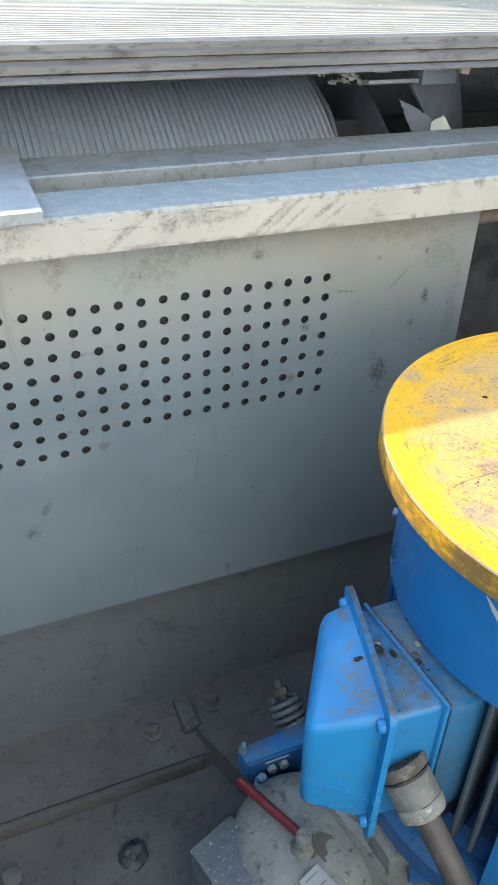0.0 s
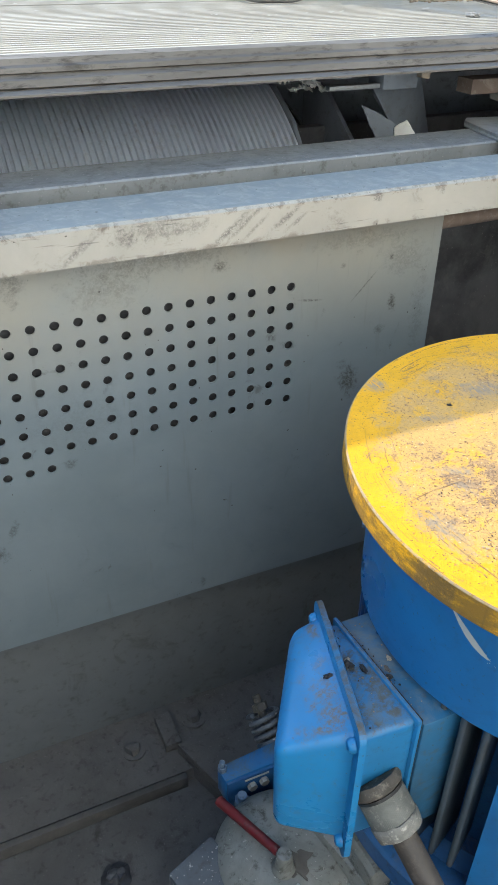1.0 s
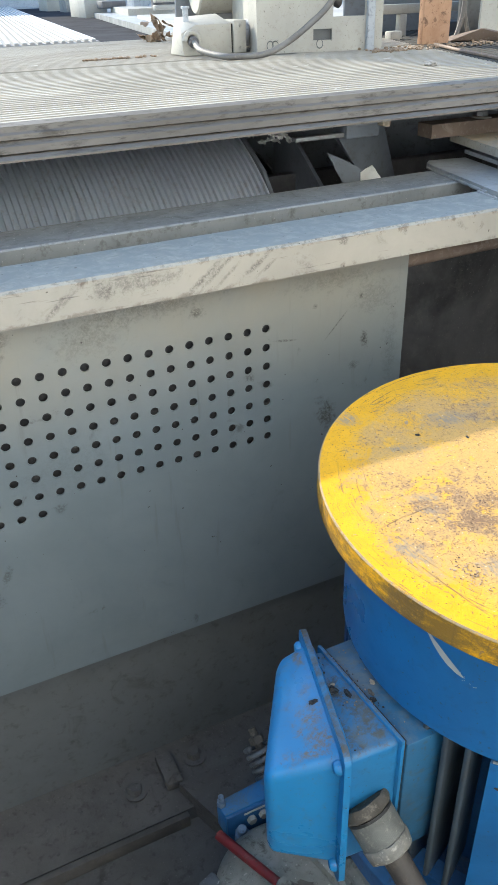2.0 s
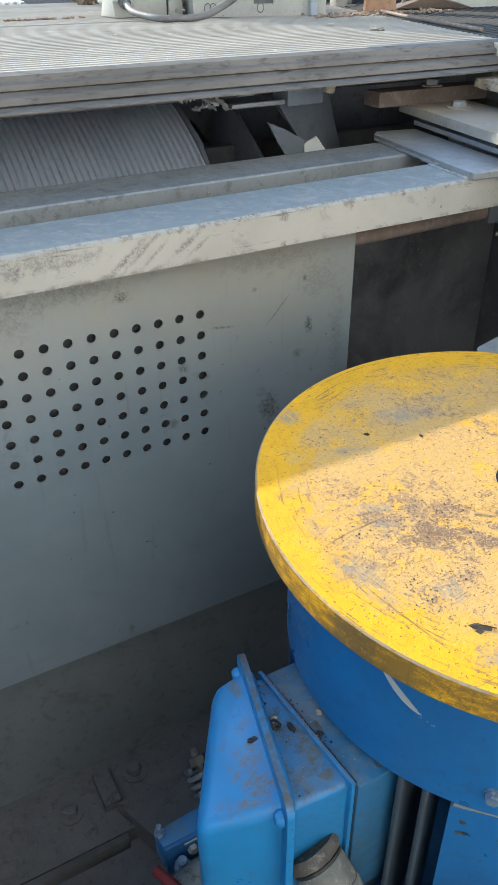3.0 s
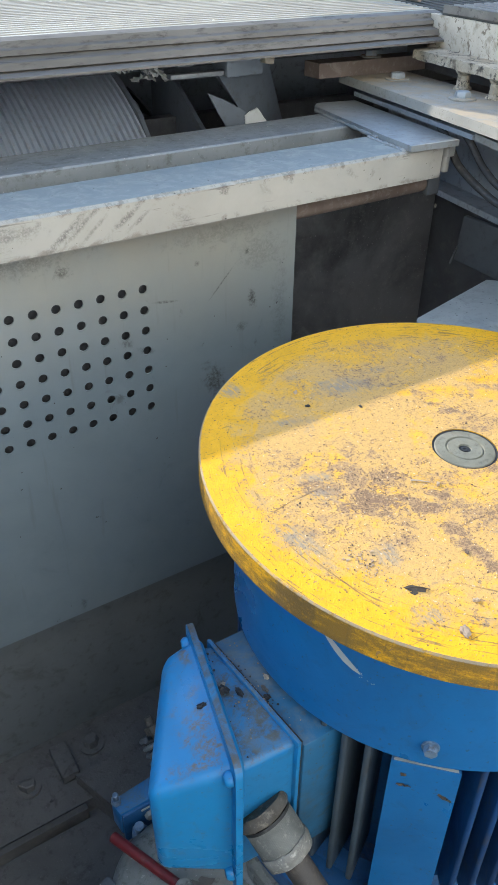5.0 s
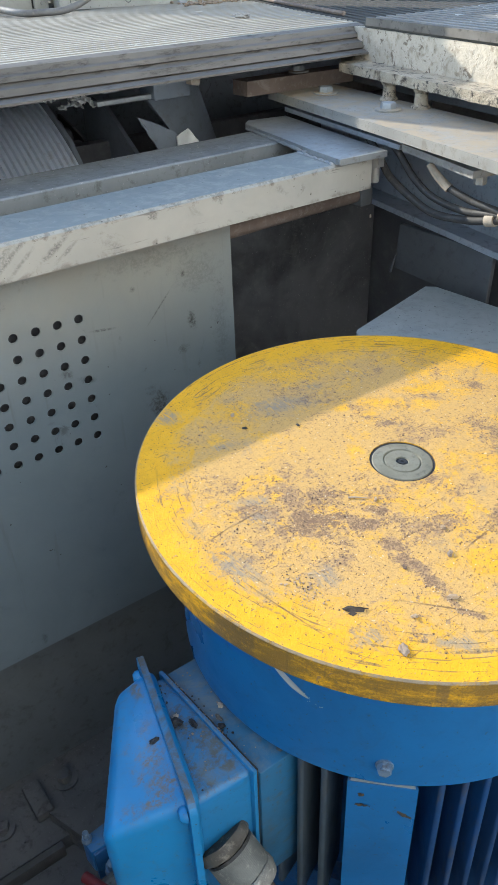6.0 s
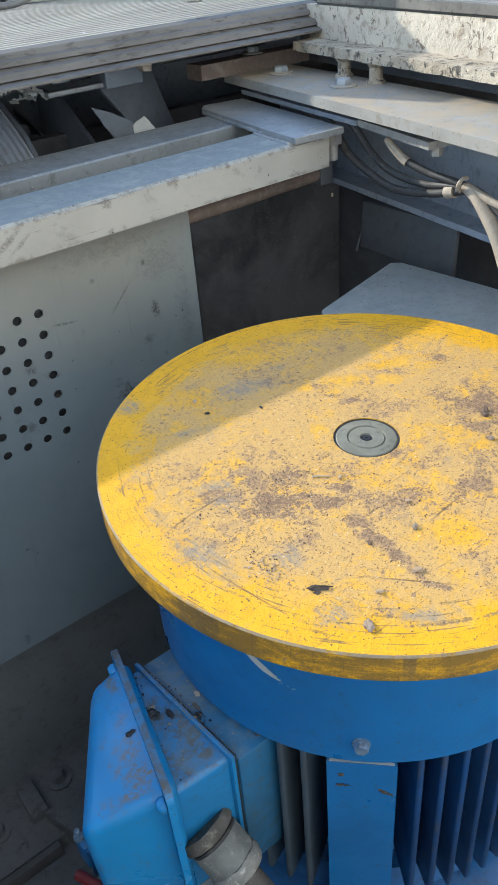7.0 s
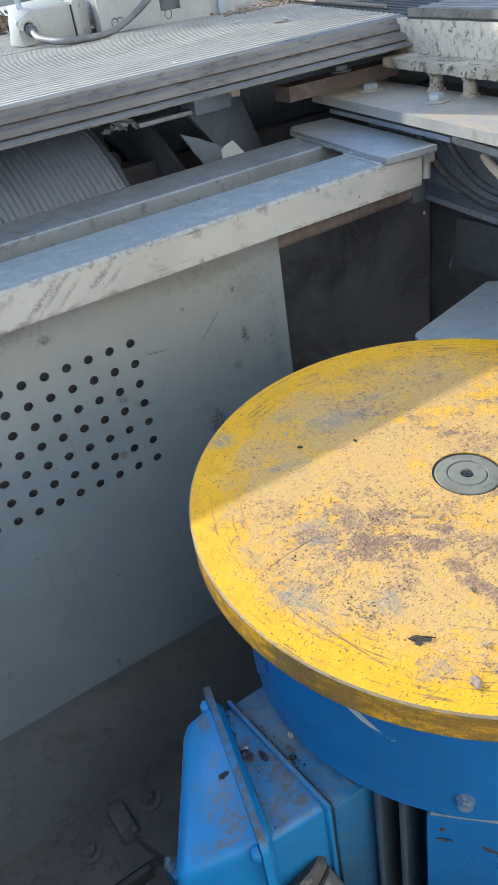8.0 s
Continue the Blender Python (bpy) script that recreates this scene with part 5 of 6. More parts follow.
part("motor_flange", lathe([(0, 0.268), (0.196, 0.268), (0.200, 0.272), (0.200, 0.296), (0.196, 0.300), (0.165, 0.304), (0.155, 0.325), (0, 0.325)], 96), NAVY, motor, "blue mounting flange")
part("lifting_lug", join(rod(0.012, (0.005, -0.205, 0.42), (0.012, -0.175, 0.45)), box(-0.012, 0.022, -0.200, -0.17, 0.36, 0.44, 0.004)), CAST, motor, "grey lug")

# terminal box on the motor's side
U = Vector((-0.26, -0.965, 0)).normalized()
NRM = Vector((-0.965, 0.26, 0)).normalized()
C0 = Vector((-0.241, 0.0005, 0))


def tb(u, n, z):
    return C0 + U * u + NRM * n + Vector((0, 0, z))


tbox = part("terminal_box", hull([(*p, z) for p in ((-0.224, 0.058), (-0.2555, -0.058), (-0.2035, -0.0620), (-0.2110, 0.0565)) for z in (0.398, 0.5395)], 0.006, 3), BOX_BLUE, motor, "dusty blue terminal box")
part("mount_block", hull([(*p, z) for p in ((-0.2085, 0.060), (-0.2010, -0.0655), (-0.150, -0.066), (-0.150, 0.060)) for z in (0.385, 0.5345)], 0.0025, 2), BLUE_GRIMY_SHADE, tbox, "grimy blue-green mounting block, darkened as in shade")
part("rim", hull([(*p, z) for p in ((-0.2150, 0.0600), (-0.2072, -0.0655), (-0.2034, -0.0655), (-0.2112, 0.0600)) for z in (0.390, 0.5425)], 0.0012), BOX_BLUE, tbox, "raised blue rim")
part("gasket", hull([(*p, z) for p in ((-0.2108, 0.0585), (-0.2030, -0.0640), (-0.2016, -0.0640), (-0.2094, 0.0585)) for z in (0.390, 0.5405)], 0.0003), BLACK, tbox, "black rubber gasket")


def ear_plate():
    """The cover's flange: a flat plate with rounded corners that stand out as ears."""
    outline = []
    w, h, r = 0.0755, 0.0870, 0.011
    for sx, sz, a0 in ((1, 1, 0), (-1, 1, 90), (-1, -1, 180), (1, -1, 270)):
        for k in range(6):
            a = radians(a0 + 90 * k / 5)
            outline.append((sx * (w - r) + r * math.cos(a), sz * (h - r) + r * math.sin(a)))
    bm = bmesh.new()
    lo = [bm.verts.new(tb(u, 0.0, 0.4745 + z)) for u, z in outline]
    hi = [bm.verts.new(tb(u, 0.0055, 0.4745 + z)) for u, z in outline]
    bm.faces.new(lo)
    bm.faces.new(hi)
    for i in range(len(outline)):
        j = (i + 1) % len(outline)
        bm.faces.new((lo[i], lo[j], hi[j], hi[i]))
    return bevel(bm, 0.0022, 2)


lid = part("cover_flange", ear_plate(), FLANGE, tbox, "bright blue cover flange")
part("cover", hull([tb(-0.068, -0.006, 0.552), tb(0.066, -0.006, 0.552), tb(-0.068, -0.006, 0.396), tb(0.066, -0.006, 0.396),
                    tb(-0.060, 0.030, 0.540), tb(0.056, 0.068, 0.530), tb(-0.058, 0.034, 0.416), tb(0.056, 0.066, 0.424)], 0.010, 4), BLUE_COVER, tbox, "bright blue pressed cover, chipped")
for u, z in ((-0.066, 0.541), (0.066, 0.541), (0.066, 0.408), (-0.066, 0.408)):
    part("cover_screw", lathe([(0, 0.006), (0.0062, 0.006), (0.0062, 0.009), (0.004, 0.0118), (0, 0.012)], 16, tb(u, 0, z), NRM), BLUE_COVER, tbox)

GL = Vector((-0.2325, -0.0605, 0.4625))
GD = Vector((0.22, -0.68, -0.70)).normalized()
def knurled(r, h0, h1, at, d, n=44):
    """A barrel with fine upright ridges."""
    bm = lathe([(0, h0), (r - 0.001, h0), (r, h0 + 0.0012), (r, h1), (0, h1)], n * 2, at, d)
    for v in bm.verts:
        rel = v.co - at
        ax = d * rel.dot(d)
        out = rel - ax
        if out.length > r - 0.0002:
            side = out.normalized()
            k = round(math.atan2(side.dot(d.cross(Vector((0, 0, 1))).normalized()), side.dot(d.cross(Vector((0, 0, 1))).cross(d).normalized())) / math.pi * n)
            v.co = at + ax + side * (r if k % 2 else r - 0.00018)
    return bm


gland = part("cable_gland", knurled(0.0212, 0.002, 0.026, GL, GD, 90), GLAND, tbox, "grey knurled cable gland", 20)
part("collar", crumple(lathe([(0, 0.026), (0.0216, 0.026), (0.0222, 0.028), (0.0219, 0.034), (0.0205, 0.0385), (0.0170, 0.0405), (0.0122, 0.0385), (0, 0.0385)], 48, GL, GD), 130, 0.0011), GLAND_END, gland, "chalky chipped end collar")
part("lock_ring", crumple(lathe([(0.0, -0.012), (0.0232, -0.012), (0.0242, -0.0095), (0.0242, -0.0045), (0.0234, -0.0018), (0.0215, -0.0004), (0.0203, 0.0004), (0, 0.0004)], 48, GL, GD), 140, 0.0007), LOCK, gland, "brown-grimed lock ring with a rounded lip")
part("groove", lathe([(0.0, 0.0005), (0.0214, 0.0005), (0.0214, 0.0032), (0, 0.0032)], 48, GL, GD), BLACK, gland, "dark ring in the gland groove")
g0 = GL + GD * 0.036
part("supply_cable", tube([g0, g0 + GD * 0.03, g0 + Vector((0.018, -0.052, -0.060)), g0 + Vector((0.038, -0.062, -0.135)), g0 + Vector((0.066, -0.052, -0.24)), g0 + Vector((0.075, 0.0, -0.36)), g0 + Vector((0.05, 0.06, -0.44))], 0.0116, 18), SUPPLY, gland, "thick dusty brown-black cable")

wheel.matrix_basis = LEAN

# ---- gearbox, brake and lever below the motor ----
gear = thing("gearbox", (-0.2, 0.03, -0.02), "grey cast-iron gearbox housing with brake cover", "gearbox")
part("housing", lathe([(0, -0.02), (0.19, -0.02), (0.19, 0.14), (0.175, 0.16), (0.17, 0.25), (0.16, 0.267), (0, 0.267)], 64, (0.0, 0.0, 0.0)), CAST, gear)
part("brake_cover", lathe([(0, 0.0), (0.088, 0.0), (0.090, 0.15), (0.085, 0.190), (0.070, 0.210), (0.042, 0.219), (0, 0.221)], 64, (-0.254, 0.044, 0.0)), CAST, gear, "domed grey brake cover")
part("machined_band", hull([(*p, z) for p in ((-0.232, 0.082), (-0.205, 0.090), (-0.175, -0.03), (-0.202, -0.045)) for z in (0.10, 0.232)], 0.004), CAST, gear, "bright machined flange band")
part("side_block", hull([(*p, z) for p in ((-0.385, 0.078), (-0.325, 0.100), (-0.285, -0.03), (-0.352, -0.045)) for z in (0.0, 0.198)], 0.004), BLOCK, gear, "dark blue-grey flat side block, speckled white")
part("casting_lump", crumple(box(-0.205, -0.155, -0.045, 0.015, 0.14, 0.262, 0.012, 3), 60, 0.006), CAST, gear, "rough casting lug")
part("bracket", hull([(*p, z) for p in ((-0.17, -0.02), (-0.14, -0.03), (-0.14, -0.075), (-0.185, -0.055)) for z in (0.225, 0.24)], 0.002), BLUE, gear, "blue bracket foot")
plate_lab = part("label_plate", hull([(*p, z) for p in ((-0.291, -0.010), (-0.265, 0.000), (-0.243, -0.057), (-0.273, -0.068)) for z in (0.2185, 0.2235)], 0.0006), LABEL, gear, "pale label plate with worn print")
for k in range(5):
    q = Vector((-0.2850 + 0.0042 * k, -0.014 - 0.0115 * k, 0.2236))
    part("print_line", turned(box(-0.0, 0.018, -0.0008, 0.0008, 0, 0.0003, 0), Matrix.Translation(q) @ Matrix.Rotation(radians(20), 4, "Z")), INK, plate_lab)

patch = [(-0.256 + 0.65 * (0.020 + 0.007 * math.sin(3 * a + 1) + 0.005 * math.sin(7 * a) + 0.003 * math.sin(13 * a)) * math.cos(a), 0.020 + 0.65 * (0.024 + 0.008 * math.sin(4 * a) + 0.004 * math.sin(9 * a + 2)) * math.sin(a)) for a in [2 * math.pi * k / 40 for k in range(40)]]
part("grease_patch", prism(patch, 0.2160, 0.2212, 0), GREASE, gear, "ragged patch of old dark grease")
for x, y, z in ((-0.190, 0.070, 0.232), (-0.183, 0.010, 0.232)):
    part("housing_bolt", hexhead(0.008, 0.006, (x, y, z)), CAST, gear)

lever = thing("brake_lever", (-0.275, 0.02, 0.22), "red hand-release lever on the brake cover", "lever")
part("handle", tube([(-0.3070, 0.1180, 0.226), (-0.296, 0.088, 0.231), (-0.284, 0.056, 0.236), (-0.274, 0.029, 0.241)], lambda s: 0.0060 - 0.0008 * s, 16), RED, lever, "worn red round handle")
part("pivot", lathe([(0, 0.210), (0.014, 0.210), (0.013, 0.222), (0.0096, 0.226), (0.0092, 0.245), (0.0078, 0.248), (0, 0.2485)], 28, (-0.271, 0.022, 0)), CAST, lever, "grey pivot pin")

brake = thing("brake_assembly", (-0.25, 0.16, 0.0), "blue brake arm with a coil spring and adjusting bolts", "brake")
part("arm", hull([(*p, z) for p in ((-0.2907, 0.1660), (-0.190, 0.1730), (-0.190, 0.1437), (-0.2885, 0.1437)) for z in (0.172, 0.214)], 0.003), BLUE, brake)
part("arm", hull([(*p, z) for p in ((-0.188, 0.195), (-0.15, 0.205), (-0.15, 0.15), (-0.188, 0.148)) for z in (0.06, 0.190)], 0.006), NAVY, brake)
part("upper_bracket", hull([(-0.165, 0.215, 0.19), (-0.150, 0.245, 0.235), (-0.12, 0.245, 0.235), (-0.12, 0.20, 0.19), (-0.165, 0.20, 0.16), (-0.12, 0.23, 0.15)], 0.004), NAVY, brake)
sp_a, sp_b = Vector((-0.203, 0.178, 0.184)), Vector((-0.207, 0.216, 0.217))
axis = (sp_b - sp_a).normalized()
side = axis.cross(Vector((1, 0, 0))).normalized()
other = axis.cross(side)
coil = [sp_a + axis * ((sp_b - sp_a).length * k / 96) + (side * math.cos(2 * math.pi * k / 18) + other * math.sin(2 * math.pi * k / 18)) * 0.0190 for k in range(97)]
part("spring", tube(coil, 0.0034, 8, 1), BLOCK, brake, "grey coil spring")
part("tension_bolt", join(rod(0.0055, sp_a - axis * 0.01, sp_b + axis * 0.022), hexhead(0.0105, 0.010, sp_b + axis * 0.001, axis)), LOCK, brake)
for p, r in (((-0.2857, 0.1600, 0.214), 0.006), ((-0.2725, 0.1297, 0.182), 0.010)):
    part("adjusting_bolt", join(rod(r * 0.6, p, Vector(p) + Vector((0, 0, 0.016))), hexhead(r, 0.007, p)), BOLT, brake)
# thin navy plate stands in for shade on the arm's front
part("shaded_face", box(-0.2865, -0.192, 0.1407, 0.1457, 0.160, 0.2105, 0.001), NAVY, brake, "navy plate for the shade on the arm's front")
part("screw", hexhead(0.006, 0.006, (-0.255, 0.1406, 0.192), (0, -1, 0)), ZINC, brake)
part("screw", hexhead(0.006, 0.006, (-0.239, 0.1406, 0.193), (0, -1, 0)), ZINC, brake)
part("name_strip", box(-0.264, -0.232, 0.1398, 0.1407, 0.2035, 0.2065, 0.0002), LABEL, brake, "white strip")

# machine bed and floor fittings
solid("machine_bed", prism([(-0.285, 0.345), (0.30, 0.345), (0.30, -0.30), (-0.235, -0.30), (-0.235, 0.21)], -0.02, 0.022, 0.003), FLOOR_MAT, "dusty steel base plate under the gearbox", "base plate")
for (x, y, z, r) in ((-0.241, 0.392, 0.004, 0.012), (-0.347, 0.373, 0.004, 0.011)):
    b = thing("floor_bolt", (x, y, z), "dust-covered hexagon bolt on the pit ledge", "bolt", "floor bolts")
    part("bolt_head", crumple(hexhead(r, 0.014, (x, y, z)), 60, 0.005), FLOOR_MAT, b)
    part("washer", lathe([(0, 0), (r * 1.6, 0), (r * 1.6, 0.003), (0, 0.003)], 24, (x, y, z - 0.0005)), FLOOR_MAT, b)
solid("ledge_clip", box(-0.302, -0.276, 0.35, 0.41, 0.003, 0.02, 0.003), FLOOR_MAT, "dusty steel clip on the ledge", "clip")
solid("oil_plug", crumple(lathe([(0, 0), (0.021, 0), (0.0205, 0.003), (0.0170, 0.0060), (0.0125, 0.0075), (0.0115, 0.0125), (0.0080, 0.0150), (0, 0.0155)], 28, (-0.424, 0.211, -0.022)), 120, 0.0045), PIT_DARK, "dark oily plug on the floor", "plug")
solid("stone", turned(pebble(0.015, 5), Matrix.Translation((-0.585, 0.238, -0.014))), FLOOR_MAT, "small dusty stone on the pit floor", "stone")

# ---- things beyond the platform ----
sensor = thing("limit_switch", (0.24, 1.34, 0.949), "off-white switch housing with a cable gland on the platform", "switch")
part("housing", hull([(0.172, 1.30, 0.950), (0.283, 1.30, 0.950), (0.168, 1.30, 0.992), (0.200, 1.30, 1.007), (0.283, 1.30, 1.007), (0.172, 1.38, 0.950), (0.283, 1.38, 0.950), (0.186, 1.38, 1.020), (0.283, 1.38, 1.024)], 0.0015), WHITE, sensor)
part("seam", box(0.2832, 0.2868, 1.303, 1.378, 0.952, 1.006, 0), BLACK, sensor, "dark seam")
part("lid", box(0.287, 0.316, 1.296, 1.385, 0.950, 1.012, 0.0015), WHITE, sensor, "flat grey-white lid")
for z in (0.960, 1.002):
    part("lid_screw", lathe([(0, 0), (0.0035, 0), (0.003, 0.002), (0, 0.002)], 12, (0.302, 1.2958, z), (0, -1, 0)), ZINC, sensor)
part("collar", join(rod(0.026, (0.316, 1.34, 0.985), (0.330, 1.34, 0.985), 28), rod(0.022, (0.330, 1.34, 0.985), (0.336, 1.34, 0.985), 28), rod(0.026, (0.336, 1.34, 0.985), (0.346, 1.34, 0.985), 28)), BLUEGREY, sensor, "blue-grey ridged round collar")
part("plinth", box(0.200, 0.345, 1.312, 1.37, 0.9495, 0.9565, 0.001), GREY_DARK, sensor, "dim base plate")
part("gland", tube([(0.190 + 0.016 * math.cos(q), 1.296, 0.978 + 0.016 * math.sin(q)) for q in [radians(-60 + 30 * k) for k in range(9)]], 0.0055, 10, 4), WHITE, sensor, "white gland ring")
part("gland_core", rod(0.011, (0.192, 1.302, 0.978), (0.190, 1.284, 0.975), 16), DARK, sensor)
part("stub", join(rod(0.006, (0.196, 1.34, 1.0), (0.196, 1.34, 1.036), 12), rod(0.009, (0.196, 1.34, 1.036), (0.196, 1.34, 1.041), 12)), BLUEGREY, sensor)
part("cable", tube([(0.190, 1.286, 0.976), (0.180, 1.22, 0.964), (0.196, 1.15, 0.957), (0.225, 1.135, 0.956), (0.278, 1.13, 0.958), (0.334, 1.14, 0.976), (0.385, 1.14, 1.006), (0.430, 1.14, 1.041), (0.470, 1.14, 1.10), (0.49, 1.16, 1.2)], 0.0060, 14, 12), GREY_CABLE, sensor, "dusty grey looped cable")
cab = thing("side_casing", (0.6, 1.42, 0.949), "off-white enamelled steel casing with cut-outs and grime", "casing")


def holed_wall(x0, x1, z0, z1, y, t, holes):
    """A sheet with rectangular openings through it."""
    xs = sorted({x0, x1, *[h[0] for h in holes], *[h[1] for h in holes]})
    zs = sorted({z0, z1, *[h[2] for h in holes], *[h[3] for h in holes]})
    bm = bmesh.new()
    for xa, xb in zip(xs, xs[1:]):
        for za, zb in zip(zs, zs[1:]):
            cx, cz = (xa + xb) / 2, (za + zb) / 2
            if any(h[0] < cx < h[1] and h[2] < cz < h[3] for h in holes):
                continue
            for yy in (y, y + t):
                bm.faces.new([bm.verts.new(q) for q in ((xa, yy, za), (xb, yy, za), (xb, yy, zb), (xa, yy, zb))])
    for xa, xb, za, zb in holes + [(x0, x1, z0, z1)]:
        c = [(xa, za), (xb, za), (xb, zb), (xa, zb)]
        for i in range(4):
            p, q = c[i], c[(i + 1) % 4]
            bm.faces.new([bm.verts.new(v) for v in ((p[0], y, p[1]), (q[0], y, q[1]), (q[0], y + t, q[1]), (p[0], y + t, p[1]))])
    bmesh.ops.remove_doubles(bm, verts=bm.verts[:], dist=1e-5)
    return bm


CAS = Matrix.Translation((0.312, 1.237, 0)) @ Matrix.Rotation(radians(-15.3), 4, "Z") @ Matrix.Diagonal((0.784, 0.9, 1, 1)) @ Matrix.Translation((-0.352, -1.36, 0))
part("front_sheet", turned(holed_wall(0.352, 0.70, 0.949, 1.335, 1.36, 0.006, [(0.561, 0.650, 1.014, 1.16), (0.507, 0.559, 0.971, 0.992)]), CAS), WHITE, cab, "off-white sheet with a cut-out")
part("side_flange", turned(box(0.352, 0.358, 1.367, 1.70, 0.949, 1.335, 0.001), CAS), WHITE, cab)
# unseen arm and sheet, placed only to cast shadow on the rail and web
part("shade_caster_arm", box(0.055, 0.330, 1.262, 1.300, 1.285, 1.372, 0.004), WHITE, cab, "unseen arm above the casing, placed to shade the rail")
part("shade_caster_sheet", box(0.170, 0.312, 1.262, 1.270, 1.3725, 1.60, 0.002), WHITE, cab, "unseen sheet above the casing, placed to shade the web")
part("inner_tray", box(0.50, 0.66, 1.62, 1.70, 0.95, 1.065, 0.003), WHITE, cab, "white inner tray")
part("inner_pipe", tube([(0.44, 1.50, 1.055), (0.52, 1.49, 1.062), (0.60, 1.48, 1.052), (0.66, 1.48, 1.03)], 0.012, 12), RUBBER, cab, "dark bent pipe")
part("rib", turned(box(0.652, 0.672, 1.342, 1.359, 0.9495, 1.335, 0.002), CAS), BLUEGREY, cab)
# dark sheet added behind the slot in place of shade
part("slot_shade", turned(box(0.500, 0.566, 1.372, 1.376, 0.962, 1.002, 0), CAS), GREY_DARK, cab, "dark sheet behind the slot, standing in for shade")
for x in (0.388, 0.402, 0.525):
    ring = tube([(0.0085 * math.cos(2 * math.pi * k / 14), 0.0085 * math.sin(2 * math.pi * k / 14), 0) for k in range(15)], 0.0009, 6, 2, False)
    part("stamp_ring", turned(ring, CAS @ Matrix.Translation((x, 1.3594, 0.9645)) @ Matrix.Rotation(radians(90), 4, "X")), GREY_DARK, cab, "worn dark ring mark")
drumc = thing("round_housing", (0.45, 1.60, 0.95), "off-white round housing with oval slots", "housing")
part("shell", rod(0.085, (0.326, 1.605, 1.100), (0.470, 1.580, 1.100), 40, 0.004), WHITE, drumc)
for k in range(3):
    part("slot", turned(lathe([(0, 0), (0.0085, 0), (0.0085, 0.002), (0, 0.002)], 18), Matrix.Translation((0.340 + 0.0385 * k, 1.5255 - 0.006 * k, 1.0615)) @ Matrix.Rotation(radians(118), 4, "X") @ Matrix.Diagonal((1.0, 1.4, 1, 1))), DARK, drumc)
# dark block stands in for the shade below the housing
part("foot", box(0.36, 0.45, 1.575, 1.61, 0.9495, 1.020, 0.002), GREY_DARK, drumc, "dark block for the shade under the housing")
solid("upright_plate", box(0.314, 0.388, 1.70, 1.71, 0.9495, 1.60, 0.002), SHADED, "blue-grey upright steel plate behind the switch", "plate")
solid("orange_post", box(0.700, 0.775, 1.19, 1.208, 0.9495, 1.35, 0.002), ORANGE, "flat orange-primed steel post with bolt holes", "post")
cab2 = thing("end_casing", (1.1, 1.2, 0.95), "off-white steel casing panel with dark opening", "casing")
part("front_sheet", holed_wall(0.868, 1.50, 0.93, 1.30, 1.20, 0.006, [(0.914, 1.45, 1.014, 1.2)]), WHITE, cab2)
part("inner", box(0.89, 1.50, 1.30, 1.31, 0.93, 1.30, 0.001), GREY_DARK, cab2)
stand = thing("pale_stand", (0.75, 1.5, 0.92), "pale steel stand with cross bar behind the post", "stand")
part("bar", box(0.800, 1.16, 1.50, 1.53, 0.999, 1.021, 0.002), WHITE, stand)
part("leg", box(0.858, 0.880, 1.50, 1.52, 0.92, 0.9985, 0.002), WHITE, stand)
part("foot_block", box(0.764, 0.797, 1.40, 1.43, 0.92, 0.966, 0.003), WHITE, stand)
part("back_sheet", box(0.80, 1.30, 1.68, 1.69, 0.92, 1.50, 0.001), SHADED, stand, "grey sheet behind the stand")
part("dark_box", box(1.020, 1.115, 1.51, 1.60, 0.92, 0.972, 0.003), DARK, stand, "dark box under the bar")
part("strut", tube([(0.840, 1.25, 0.95), (0.852, 1.25, 0.985), (0.858, 1.25, 1.02), (0.858, 1.25, 1.12)], 0.0055, 8), GREY_CABLE, stand)
part("strut", tube([(0.885, 1.25, 0.95), (0.868, 1.25, 0.985), (0.860, 1.25, 1.02), (0.860, 1.25, 1.12)], 0.0055, 8), GREY_CABLE, stand)
solid("rusty_sheet", crumple(hull([(0.80, 1.22, 0.95), (0.98, 1.16, 0.95), (0.86, 1.18, 0.975), (0.93, 1.24, 0.972), (0.84, 1.28, 0.955)], 0.002), 30, 0.006), RUST, "bent rust-brown scrap sheet on the platform", "scrap")
solid("thin_rod", tube([(0.69, 1.13, 0.954), (0.64, 0.99, 0.953), (0.575, 0.79, 0.953), (0.54, 0.68, 0.953)], 0.0032, 8), RUST, "thin rust-brown rod lying along the plate joint", "rod")

# pale steps and beams far behind, seen past the platform
far = thing("far_structure", (0.9, 3.6, 0.915), "sunlit pale machine frame beyond a dark trench", "machine frame")
# flat black sheet instead of a dug trench: its shade is painted
part("trench", prism([(-1.4, 2.00), (0.50, 2.00), (1.46, 7.8), (1.05, 7.8), (0.30, 2.36), (-1.4, 2.36)], 0.9165, 0.9185, 0), TRENCH, far, "flat black sheet standing in for the trench's shade")
part("beam", prism([(0.47, 2.05), (0.62, 2.02), (1.62, 7.2), (1.40, 7.2)], 0.9195, 0.945, 0.006), STEEL, far, "pale sloping beam")
part("footing", prism([(0.64, 2.55), (1.20, 2.60), (1.30, 3.55), (0.85, 3.62)], 0.917, 0.958, 0.008), WHITE, far, "pale footing plate")
part("footing", prism([(0.93, 4.0), (1.35, 4.0), (1.45, 4.7), (1.05, 4.7)], 0.917, 0.975, 0.008), WHITE, far, "pale footing plate")
part("ledge", box(1.109, 1.211, 6.60, 6.90, 0.9165, 1.0644, 0.006), WHITE, far, "pale bracket ledge")
part("upright", box(1.133, 1.250, 6.10, 6.30, 0.9165, 1.6000, 0.006), STEEL, far)
